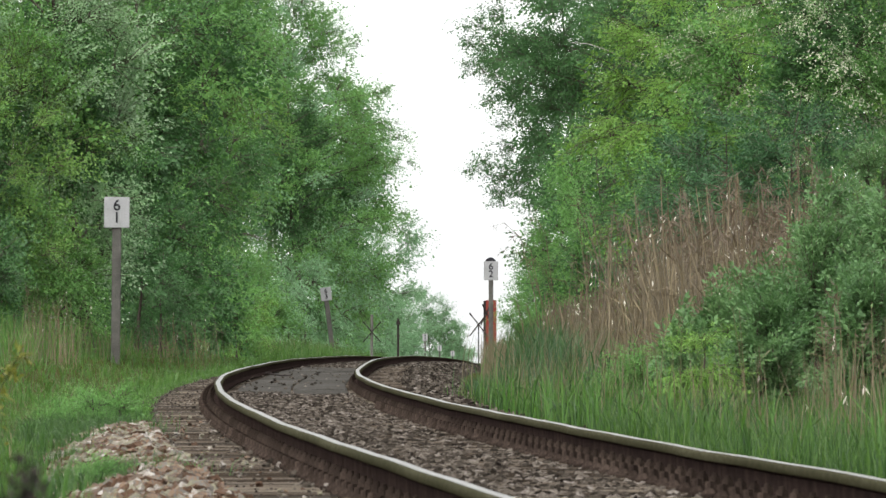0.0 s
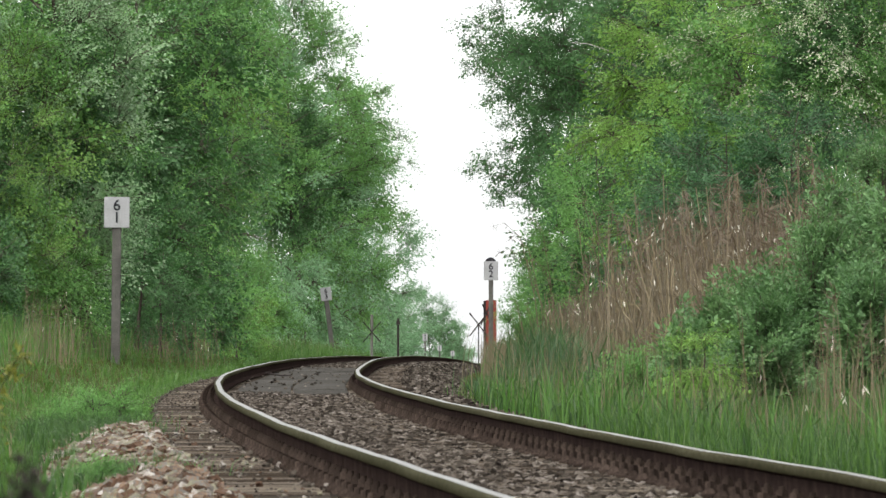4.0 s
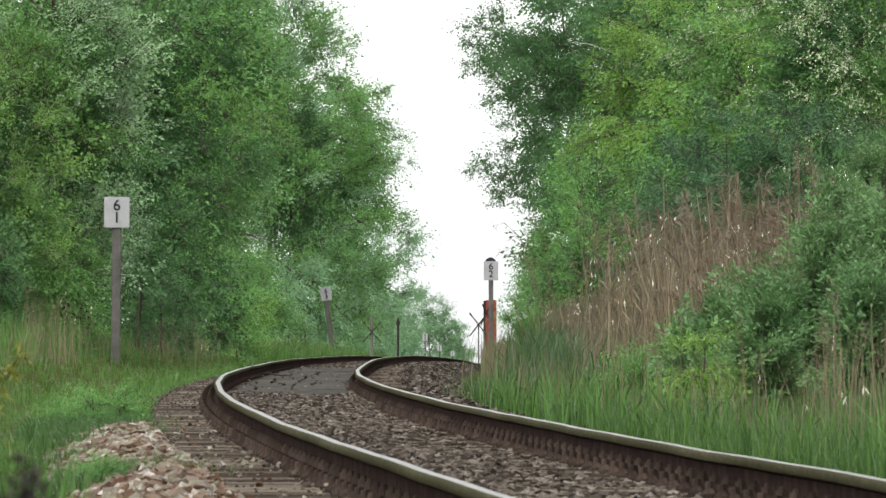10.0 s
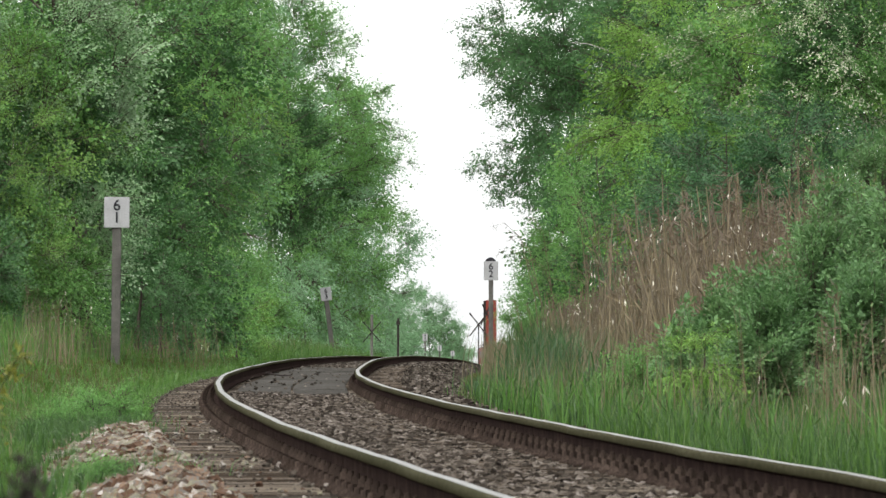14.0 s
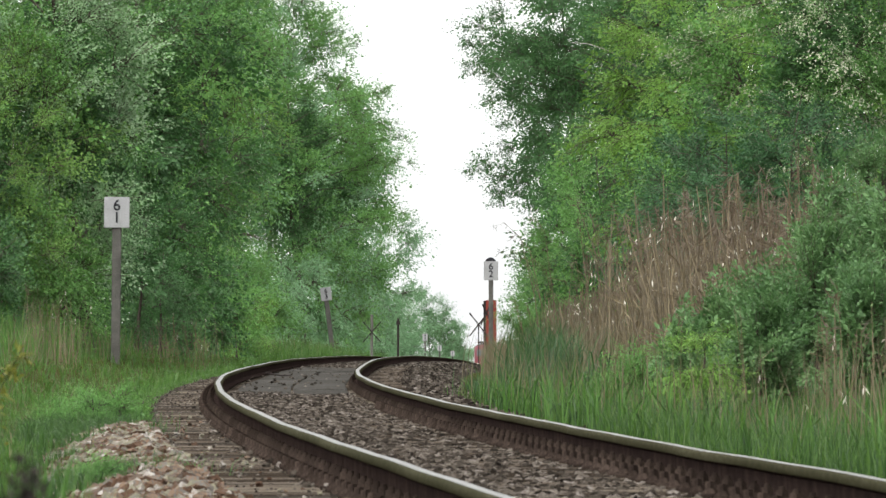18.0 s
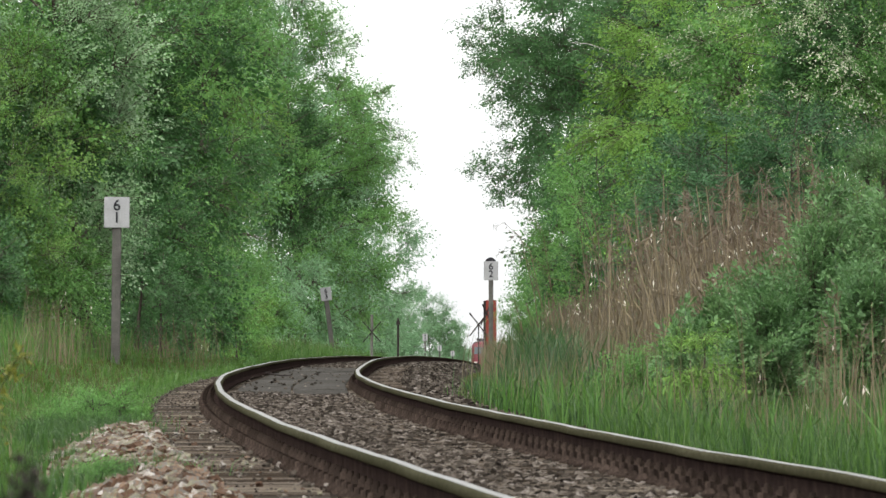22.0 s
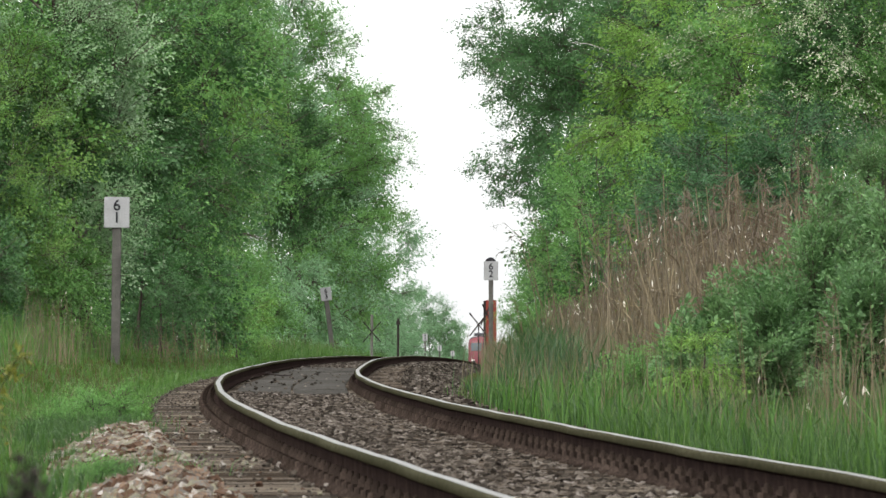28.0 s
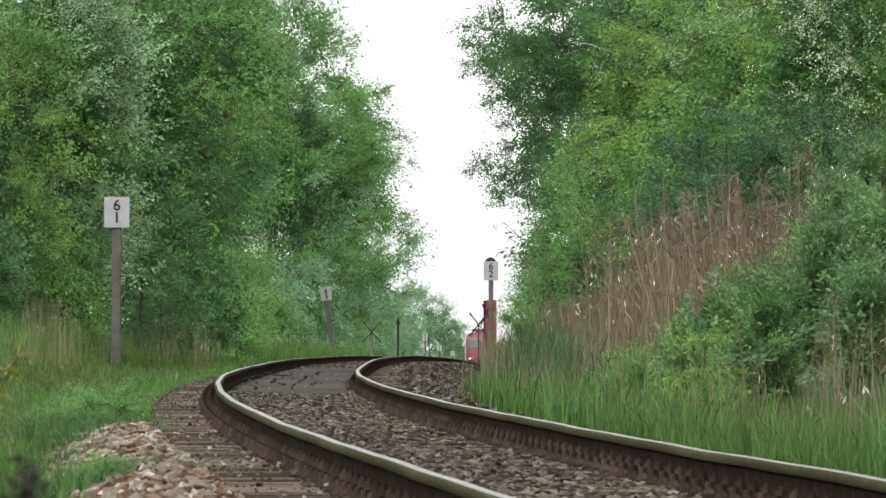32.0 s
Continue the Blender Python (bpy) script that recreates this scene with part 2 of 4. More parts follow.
def blades(rng, p, h, w, lean):
    """Bent grass blades, three levels each."""
    n = len(p)
    a, b = rng.uniform(0, 2 * np.pi, n), rng.uniform(0, 2 * np.pi, n)
    side = np.stack([np.cos(a), np.sin(a), 0 * a], 1) * w[:, None] * .5
    go = np.stack([np.cos(b), np.sin(b), 0 * b], 1) * (lean * h)[:, None]
    up = np.array([[0, 0, 1.0]]) * h[:, None]
    v = np.stack([p - side, p + side, p + up * .55 + go * .3 + side * .8, p + up * .55 + go * .3 - side * .8, p + up * (1 - .35 * lean[:, None]) + go], 1)
    k = np.arange(n)[:, None] * 5
    f = (k + [[0, 1, 2, 3]]).tolist() + (k + [[3, 2, 4]]).tolist()
    return v.reshape(-1, 3), f


def join(pieces):
    vs, fs, base = [], [], 0
    for v, f in pieces:
        vs.append(np.asarray(v))
        fs += [[i + base for i in face] for face in (f if isinstance(f, list) else f.tolist())]
        base += len(v)
    return np.concatenate(vs), fs


# ---- ground ----


def build_ground():
    ys = np.concatenate([[-1500, -400, -150], np.arange(-80, 20, 10), np.arange(20, 420, 4), np.arange(420, 1700, 25), [1750, 2000, 2600, 3600, 4800]])
    ss = np.concatenate([[-2600, -900, -300, -110, -60, -35, -22], np.arange(-16, 16.1, .5), [22, 35, 60, 110, 300, 900, 2600]])
    yy, sg = np.meshgrid(ys, ss, indexing="ij")
    xx = track_x(yy) + sg
    v = np.stack([xx, yy, ground_z(xx, yy)], -1).reshape(-1, 3)
    n = len(ss)
    k, i = np.meshgrid(np.arange(len(ys) - 1), np.arange(n - 1), indexing="ij")
    f = np.stack([k * n + i, k * n + i + 1, (k + 1) * n + i + 1, (k + 1) * n + i], -1).reshape(-1, 4)
    tagged(new("ground", mesh_of("ground", v, f, SOIL, True)), "dark earth under grass beside the railway", "ground", kind="structure")


BED_S = [-2.2, -2.05, -1.75, -1.45, -.75, 0, .75, 1.45, 1.75, 2.2, 2.55]
BED_Z = [-.56, -.33, -.225, -.178, -.180, -.20, -.205, -.205, -.225, -.40, -.56]


def bed_z(s, y):
    return track_z(y) + np.interp(s, BED_S, BED_Z)


def build_bed():
    ys = np.concatenate([np.arange(-60, 30, 5), np.arange(30, 300, 1.0), np.arange(300, 1650, 10)])
    yy, sg = np.meshgrid(ys, np.array(BED_S), indexing="ij")
    v = np.stack([track_x(yy) + sg, yy, bed_z(sg, yy)], -1).reshape(-1, 3)
    v[:, 2] += np.random.default_rng(3).uniform(-.012, .012, len(v))
    n = len(BED_S)
    k, i = np.meshgrid(np.arange(len(ys) - 1), np.arange(n - 1), indexing="ij")
    f = np.stack([k * n + i, k * n + i + 1, (k + 1) * n + i + 1, (k + 1) * n + i], -1).reshape(-1, 4)
    return tagged(new("ballast_bed", mesh_of("ballast_bed", v, f, BALLAST)), "brown-grey crushed stone bed under the track", "ballast", kind="structure")


# ---- the track ----
# rail profile: x across, z from the rail top down
HEAD = [(-.0355, -.019), (-.0345, -.011), (-.0300, -.0048), (-.0210, -.0018), (.0, .0), (.0210, -.0018), (.0300, -.0048), (.0345, -.011), (.0355, -.019)]
SIDE = [(.036, -.038), (.030, -.043), (.010, -.051), (.008, -.122), (.020, -.132), (.0625, -.142), (.0625, -.154),
        (-.0625, -.154), (-.0625, -.142), (-.020, -.132), (-.008, -.122), (-.010, -.051), (-.030, -.043), (-.036, -.038)]


def rail_line(side, y):
    """Where a rail runs, with the small dips of an old branch line."""
    y = np.asarray(y, float)
    dip = .0012 * np.sin(y * .74 + side) + .0013 * np.sin(y * 1.5 + 2 * side) * np.exp(-((y - 40) / 20) ** 2) + .002 * np.sin(y * .31 + 4 * side)
    kink = .003 * np.sin(y * .52 + 3 * side)
    return track_x(y) + side * .752 + kink, y, track_z(y) + dip


def build_track():
    track = tagged(new("railway_track"), "single railway track with rusty rails on wooden sleepers", "railway track")
    ys = np.concatenate([np.arange(-60, 20, 4), np.arange(20, 110, .35), np.arange(110, 300, 1), np.arange(300, 1650, 8)])
    for side in (-1, 1):
        x, y, z = rail_line(side, ys)
        c = np.stack([x, y, z], 1)
        prof = np.array(HEAD + SIDE)
        n = len(prof)
        v = c[:, None] + np.stack([prof[:, 0], 0 * prof[:, 0], prof[:, 1]], -1)[None]
        k, i = np.meshgrid(np.arange(len(ys) - 1), np.arange(n), indexing="ij")
        f = np.stack([k * n + i, k * n + (i + 1) % n, (k + 1) * n + (i + 1) % n, (k + 1) * n + i], -1).reshape(-1, 4)
        me = mesh_of("rail", v.reshape(-1, 3), f, (RAIL_SIDE, RAIL_HEAD, RAIL_SHOULDER))
        slot = np.where((i == 3) | (i == 4), 1, np.where((i <= 2) | (i == 5) | (i == 6) | (i == 7) | (i == 8) | (i == n - 1), 2, 0)).reshape(-1)
        me.polygons.foreach_set("use_smooth", (slot > 0))
        me.polygons.foreach_set("material_index", slot.astype("i4"))
        part("rail", me, track, label="worn steel rail with dark rusty sides")
    sl = from_bm("sleeper", box(2.6, .25, .14, .015), SLEEPER)
    plate = from_bm("rail_plate", box(.36, .16, .018, .004), IRON)
    clamp = bmesh.new()
    box(.066, .10, .020, .006, (0, 0, .010), clamp)
    rod(clamp, (0, 0, .020), (0, 0, .027), .031, n=12)
    rod(clamp, (0, 0, .027), (0, 0, .061), .027, .0255, n=6)
    rod(clamp, (0, 0, .061), (0, 0, .075), .0135, .012, n=8)
    clamp = from_bm("rail_clamp", clamp, IRON)
    screw = rod(bmesh.new(), (0, 0, 0), (0, 0, .012), .036, .032, 12)
    rod(screw, (0, 0, .012), (0, 0, .024), .027, .022, 10)
    rod(screw, (0, 0, .024), (0, 0, .052), .021, .019, 4)
    screw = from_bm("sleeper_screw", screw, IRON)
    rng = random.Random(5)
    for k in range(298):
        y = -6.8 + k * .63 + rng.uniform(-.025, .025)
        slope = math.degrees(math.atan(float(track_x(y + .5) - track_x(y - .5))))
        base = pose(float(track_x(y)), y, float(track_z(y)) - .154 - .018 - .07, 0, 0, -slope + rng.uniform(-.8, .8))
        part("sleeper", sl, track, base)
        if k < 60 or k > 205:
            continue
        for side in (-1, 1):
            x = .752 * side
            if k < 135:
                part("rail_plate", plate, track, base @ pose(x, 0, .07 + .008))
            for q in (-1, 1):
                if k < 135 or q == -1:
                    part("rail_clamp", clamp, track, base @ pose(x + q * .075, rng.uniform(-.01, .01), .07 + .018, 0, 0, rng.uniform(-4, 4)))
                    if (k < 135 or side == -1) and q == -1:
                        part("sleeper_screw", screw, track, base @ pose(x + q * .145, -.04 * q, .07 + .016))
    return track


def stone_field(rng, n, s0, s1, y0, y1, r0, r1, lift=0.0, power=1.0):
    """Crushed stones: jittered blocks, lying on the bed."""
    y = y0 + (y1 - y0) * rng.uniform(0, 1, n) ** power
    s = rng.uniform(s0, s1, n)
    r = rng.uniform(r0, r1, n)
    c = np.stack([track_x(y) + s, y, bed_z(s, y) + r * rng.uniform(.1, .7, n) + lift], 1)
    cube = np.array([[x, yy, z] for x in (-1, 1) for yy in (-1, 1) for z in (-1, 1)], float)
    v = cube[None] * rng.uniform(.45, 1.0, (n, 8, 3))
    q = rng.normal(size=(n, 4))
    q /= np.linalg.norm(q, axis=1)[:, None]
    w, x, yq, z = q.T
    rot = np.stack([np.stack([1 - 2 * (yq * yq + z * z), 2 * (x * yq - w * z), 2 * (x * z + w * yq)], -1),
                    np.stack([2 * (x * yq + w * z), 1 - 2 * (x * x + z * z), 2 * (yq * z - w * x)], -1),
                    np.stack([2 * (x * z - w * yq), 2 * (yq * z + w * x), 1 - 2 * (x * x + yq * yq)], -1)], 1)
    v = np.einsum("nij,nkj->nki", rot, v) * r[:, None, None] * [1, 1, .85] + c[:, None]
    faces = np.array([[0, 1, 3, 2], [4, 6, 7, 5], [0, 4, 5, 1], [2, 3, 7, 6], [0, 2, 6, 4], [1, 5, 7, 3]])
    f = (np.arange(n)[:, None, None] * 8 + faces[None]).reshape(-1, 4)
    return v.reshape(-1, 3), f


def build_stones(bed):
    rng = np.random.default_rng(11)
    v, f = join([stone_field(rng, 23000, -.64, .64, 32, 96, .012, .030), stone_field(rng, 5000, -.64, .64, 164, 265, .014, .032),
                 stone_field(rng, 1800, .86, 1.7, 32, 100, .022, .045), stone_field(rng, 2600, .86, 2.2, 90, 270, .015, .034),
                 stone_field(rng, 1100, -1.42, -.84, 32, 80, .004, .011), stone_field(rng, 110, -.98, -.84, 34, 80, .014, .026), stone_field(rng, 2600, -1.5, -.84, 78, 150, .005, .013), stone_field(rng, 110, -.64, .64, 98, 164, .008, .022, .04)])
    part("loose_stones", mesh_of("loose_stones", v, f, STONE), bed, label="weathered brown ballast stones between the rails")["kind"] = "stuff"
    v, f = join([stone_field(rng, 10000, -2.15, -1.36, 28, 64, .018, .040), stone_field(rng, 3500, -2.05, -1.5, 34, 61, .020, .042, .035), 
                 stone_field(rng, 110, -1.40, -.95, 32, 70, .007, .018, .004), stone_field(rng, 2500, -2.15, 2.1, -8, 28, .025, .05)])
    part("shoulder_stones", mesh_of("shoulder_stones", v, f, STONE_PALE), bed, label="clean pale ballast stones heaped on the shoulder")["kind"] = "stuff"


def build_single_stones(bed):
    """The nearest stones of the shoulder, one by one."""
    rng = np.random.default_rng(19)
    shapes = []
    for k in range(7):
        v = np.array([[x, y, z] for x in (-1, 1) for y in (-1, 1) for z in (-1, 1)], float) * rng.uniform(.5, 1.0, (8, 3)) * [.05, .042, .034]
        shapes.append(mesh_of("stone", v, [[0, 1, 3, 2], [4, 6, 7, 5], [0, 4, 5, 1], [2, 3, 7, 6], [0, 2, 6, 4], [1, 5, 7, 3]], STONE_ONE))
    for k in range(64):
        y, s = float(rng.uniform(36, 62)), float(rng.uniform(-2.0, -1.36))
        m = pose(float(track_x(y)) + s, y, float(bed_z(s, y)) + .03, *rng.uniform(-25, 25, 2), rng.uniform(0, 360))
        part("stone", shapes[k % 7], bed, m).scale = (rng.uniform(.4, .72),) * 3


# ---- plants ----


def clump_mesh(name, seed, material, n, leaf, twigs=16, flat=.6, droop=.15, rise=0.0, thick=.07, loose=.38, slim=(.5, .75), wood=BARK):
    """A leafy bough of unit size growing from its foot at the origin along +x: arching twigs with leaves set along them,
    whose upper sides turn outward and up like shingles."""
    rng = np.random.default_rng(seed)
    swing = rng.normal(size=twigs) * .85
    d = unit(np.stack([np.cos(swing) * .9 + .1, np.sin(swing), rng.normal(size=twigs) * flat + .12 + rise], 1))
    ln = rng.uniform(.5, 1.15, twigs)
    which = rng.integers(0, twigs, n)
    t = (rng.integers(1, 9, n) / 8) ** .65 + rng.normal(size=n) * .03
    out = d[which] * (ln[which] * t)[:, None]
    p = out.copy()
    p[:, 2] -= droop * t * t
    off = np.clip(rng.normal(size=(n, 3)), -2, 2) * [thick, thick, thick * .7]
    p += off
    facing = unit(np.array([[.62, 0, .72]]) + d[which] * [.5, .7, .2] + out * [0, .3, .2] + rng.normal(size=(n, 3)) * loose)
    along = unit(d[which] * .7 + off / thick * .4 + rng.normal(size=(n, 3)) * .25 - [0, 0, .25 + droop])
    size = leaf * rng.uniform(.65, 1.25, n)
    lv, lf = leaves(rng, p, along, size, size * rng.uniform(*slim, n), .14, facing)
    pieces, slots = [(lv, lf.tolist())], [0] * len(lf)
    for a, b in list(zip(d, ln))[:7]:
        e = a * b * .9 + [0, 0, -droop * .8]
        tv, tf = tube([[0, 0, 0], a * b * .5 + [0, 0, -droop * .2], e], [.009, .006, .003], 3)
        pieces.append((tv, tf))
        slots += [1] * len(tf)
    v, f = join(pieces)
    me = mesh_of(name, v, f, (material, wood))
    me.polygons.foreach_set("material_index", np.array(slots, "i4"))
    return me


SWAY = []  # (object, resting pose, degrees, period, phase)


def wind(ob, degrees, period, phase):
    SWAY.append((ob, ob.matrix_basis.copy(), degrees, period, phase))


def boughs(kind, material, n, leaf, coarse, **more):
    """Three fine and two coarse boughs of a kind."""
    return ([clump_mesh(kind, 20 + k * 7 + len(kind), material, n, leaf, **more) for k in range(3)],
            [clump_mesh(kind, 60 + k * 5 + len(kind), material, int(coarse * 1.75), leaf * 1.5, **more) for k in range(2)])


KINDS = {
    "mid": boughs("mid_boughs", L_MID, 430, .060, 110, rise=.25, loose=.6, slim=(.65, .95)),
    "dark": boughs("dark_boughs", L_DARK, 430, .066, 110, flat=.5, rise=.15, loose=.55, slim=(.65, .95)),
    "lime": boughs("lime_boughs", L_LIME, 600, .052, 140, flat=.22, droop=.38, thick=.05, loose=.28),
    "pale": boughs("pale_boughs", L_PALE, 400, .062, 110, rise=.6, thick=.05),
    "bush": boughs("bush_boughs", L_BUSH, 520, .085, 130, rise=1.3, flat=.35, droop=.05, thick=.045, slim=(.32, .5), twigs=13),
    "shade": boughs("shaded_boughs", L_SHADE, 480, .062, 130, flat=.35, droop=.2, thick=.06),
    "weep": boughs("weeping_boughs", L_DARK, 480, .055, 110, droop=.85, flat=.4),
    "olive": boughs("olive_boughs", L_OLIVE, 440, .056, 110, rise=.35),
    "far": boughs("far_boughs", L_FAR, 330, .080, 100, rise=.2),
    "bloom": boughs("flowering_boughs", L_BLOSSOM, 560, .050, 150, flat=.25, droop=.2, thick=.04),
    # crown cores and second row: inner shade is put into a dark leaf colour
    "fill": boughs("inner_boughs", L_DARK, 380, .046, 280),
}


def tree(name, label, x, y, height, radius, kind, seed, n=110, base=.15, scale=1.0, group="trees beside the railway", wood=BARK, keyed=10, lean=0.0, second=None, share=.3, taper=.25, layer=.75, fine_all=False, arms=()):
    """A tapered trunk, limbs and a crown of leafy boughs with an uneven outline."""
    rng = np.random.default_rng(seed)
    z0 = float(ground_z(x, y)) - .05
    if -2.2 < x - float(track_x(y)) < 0:
        z0 = max(z0, float(bed_z(x - track_x(y), y)) - .05)
    thing = tagged(new(name), label, "tree" if height > 4.5 else "weed" if name == "weed" else "bush", group)
    thing.matrix_basis = pose(x, y, z0)
    top = height * .93
    hs = np.linspace(0, top, 9)
    wob = np.cumsum(rng.normal(size=(9, 2)) * .012 * height, 0) * (hs / top)[:, None]
    path = np.concatenate([wob + np.stack([lean * hs, 0 * hs], 1), hs[:, None]], 1)
    r0 = .0075 * height + .015
    flare = np.array([1.5] + [1.0] * 8)
    v, f = tube(path, r0 * (1 - .88 * hs / top) * flare, 9)
    part("trunk", mesh_of("trunk", v, f, wood, True), thing)
    mid_z, half = height * (1 + base) / 2, height * (1 - base) / 2
    fine, coarse = KINDS[kind]
    lump = rng.normal(size=(7, 3))
    # evenly spread masses of foliage, each of a few boughs
    m_n = max(8, n // 3)
    turn = np.arange(m_n) * 2.39996 + rng.uniform(0, 6.28)
    up = 1 - 2 * (np.arange(m_n) + .5) / m_n
    masses = unit(np.stack([np.sqrt(1 - up * up) * np.cos(turn), np.sqrt(1 - up * up) * np.sin(turn), up], 1) + rng.normal(size=(m_n, 3)) * .16)
    masses = masses[rng.permutation(m_n)]
    deep = rng.uniform(.70, .96, m_n)
    # the side that faces the open line is the fuller one
    full = [i for turn_no in range(5) for i in range(m_n) if turn_no < (2 if masses[i][1] > .35 else 5)]
    mass_r = radius * .30
    made = []
    for k in range(n):
        d = unit(rng.normal(size=3))
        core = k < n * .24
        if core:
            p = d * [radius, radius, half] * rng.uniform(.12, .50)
        else:
            mass = full[(k - int(n * .24)) % len(full)]
            q = masses[mass]
            w = 1 - taper * q[2] if q[2] > 0 else 1 + .12 * q[2]
            bulge = deep[mass] * (1 + .12 * float(np.clip(np.max(lump @ q) - 1.3, -1, 1)))
            off = unit(d + q * .7 + [0, 0, .35]) * rng.uniform(.25, 1.0)
            p = q * [radius * w, radius * w, half] * bulge + off * [mass_r, mass_r, min(mass_r, half * .5) * layer]
            d = unit(q * .6 + off)
        p[2] = max(p[2] + mid_z, height * base * .5 + .15)
        p[:2] += np.array([np.interp(p[2], hs, path[:, 0]), np.interp(p[2], hs, path[:, 1])])
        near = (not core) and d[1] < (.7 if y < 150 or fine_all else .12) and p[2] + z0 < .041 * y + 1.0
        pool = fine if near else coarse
        # the core takes dark leaves of any tree, as painted inner shade
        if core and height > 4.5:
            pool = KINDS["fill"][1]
        elif second and rng.uniform() < share:
            pool = KINDS[second][0 if near else 1]
        s = scale * rng.uniform(.75, 1.2) * (1.1 if core and height > 4.5 else 1)
        inner = p - np.array([d[0], d[1], d[2] * .5]) * s * .55
        m = pose(*inner, rng.uniform(-22, 22) if kind in ("lime", "weep", "bush", "shade") else rng.uniform(-55, 55), -math.degrees(math.asin(d[2] * .7)) + rng.uniform(-15, 15), math.degrees(math.atan2(d[1], d[0])) + rng.uniform(-25, 25))
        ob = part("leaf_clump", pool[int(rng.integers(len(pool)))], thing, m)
        ob.scale = (s, s, s)
        ob["kind"] = "stuff"
        if near:
            made.append((ob, inner))
    # limbs reach from the trunk to the clumps
    for ob, p in made[::max(1, len(made) // 2)]:
        h = max(height * .1, p[2] - .45 * math.hypot(p[0], p[1]))
        a = np.array([np.interp(h, hs, path[:, 0]), np.interp(h, hs, path[:, 1]), min(h, top)])
        p = a + (p - a) * .8
        bend = (a + p) / 2 + [0, 0, .12 * np.linalg.norm(p - a)]
        v, f = tube([a, bend, p], [r0 * .34, r0 * .2, r0 * .08], 6)
        part("limb", mesh_of("limb", v, f, wood, True), thing)
    # long arms that reach out of the crown, with open sprays along them
    for end in arms:
        e = np.array(end) - [x, y, z0]
        h = max(height * .2, e[2] - .25 * math.hypot(e[0], e[1]))
        a = np.array([np.interp(h, hs, path[:, 0]), np.interp(h, hs, path[:, 1]), min(h, top)])
        pts = np.array([a, a + (e - a) * .45 + [0, 0, .3], a + (e - a) * .75 + [0, 0, .2], e])
        v, f = tube(pts, [r0 * .2, r0 * .11, r0 * .06, r0 * .03], 6)
        part("limb", mesh_of("limb", v, f, wood, True), thing)
        for t in (.5, .58, .66, .74, .82, .89, .95, 1.0):
            p = np.array([np.interp(t, [0, .45, .75, 1], pts[:, i]) for i in range(3)])
            p += rng.normal(size=3) * .12
            s = scale * rng.uniform(.5, .85) * (1.3 - .6 * t)
            way = math.degrees(math.atan2(e[1] - a[1], e[0] - a[0])) + rng.uniform(-80, 80)
            ob = part("leaf_clump", coarse[int(rng.integers(len(coarse)))], thing, pose(*p, rng.uniform(-40, 40), rng.uniform(-60, 45), way))
            ob.scale = (s, s, s)
            ob["kind"] = "stuff"
            made.append((ob, p))
    made.sort(key=lambda q: q[1][0] * (1 if x < 0 else -1), reverse=True)
    for ob, p in made[:2 * keyed:2] if keyed else []:
        wind(ob, rng.uniform(2.2, 4.2), rng.uniform(1.8, 3.4), rng.uniform(0, 6.28))
    return thing


def reed_mesh(name, seed, n=27, height=1.9, spread=.42, plumed=2, leafing=4, broom=1.0, stem=1.0):
    """A stand of dry reed: stems with a few hanging leaves and feathery plumes at their tops."""
    rng = np.random.default_rng(seed)
    a, far = rng.uniform(0, 2 * np.pi, n), spread * 1.9 * np.sqrt(rng.uniform(0, 1, n))
    p = np.stack([np.cos(a) * far, np.sin(a) * far, 0 * a], 1)
    h = height * rng.uniform(.6, 1.08, n)
    lean = rng.normal(size=(n, 2)) * (.13 if leafing > 1 else .05)
    tip = p + np.concatenate([lean * h[:, None], h[:, None]], 1)
    pieces, slots = [], []
    for a, b in zip(p, tip):
        v, f = tube([a, (a + b) / 2 + [0, 0, 0], b], [.007 * stem, .006 * stem, .004 * stem], 3)
        pieces.append((v, f))
        slots += [0] * len(f)
    m = n * leafing
    k = rng.integers(0, n, m)
    t = rng.uniform(.15, .9, m)
    along = unit(rng.normal(size=(m, 3)) * [.5, .5, .4] + [0, 0, .55])
    v, f = leaves(rng, p[k] + (tip - p)[k] * t[:, None], along, rng.uniform(.15, .42, m), rng.uniform(.008, .017, m) * stem)
    pieces.append((v, f))
    slots += [0] * len(f)
    m = max(2, n // 6)
    k = rng.integers(0, n, m)
    for a in (0, 1):
        bend = rng.normal(size=(m, 3)) * .3 + ([.3, 0, 1] if a else [.5, 0, -.8])
        v, f = leaves(np.random.default_rng(seed + a), tip[k] - np.outer(rng.uniform(.02, .3, m), [0, 0, 1]), unit(bend), rng.uniform(.05, .10, m), .02)
        pieces.append((v, f))
        slots += [2] * len(f)
    for i in range(0, n, plumed):
        q = int(20 * broom)
        t = rng.uniform(-.16 * broom, .06, q)
        along = unit(rng.normal(size=(q, 3)) * [.6, .6, .5] + [.25, 0, .3 if broom == 1 else -.35])
        v, f = leaves(rng, tip[i] + np.outer(t, unit(tip[i] - p[i])) + rng.normal(size=(q, 3)) * .012, along, rng.uniform(.05, .12, q) * (1 if broom == 1 else 1.5), .011)
        pieces.append((v, f))
        slots += [1] * len(f)
    v, f = join(pieces)
    slots = np.array(slots)
    made = []
    for k, (kind, material) in enumerate((("stalk_bunch", REED), ("plume_bunch", PLUME), ("dead_leaf_bunch", HUSK))):
        chosen = [f[q] for q in np.nonzero(slots == k)[0]]
        used, back_to = np.unique(np.concatenate([np.array(q) for q in chosen]), return_inverse=True)
        sizes = np.cumsum([len(q) for q in chosen])[:-1]
        made.append((kind, mesh_of(kind, v[used], [q.tolist() for q in np.split(back_to, sizes)], material)))
    return made


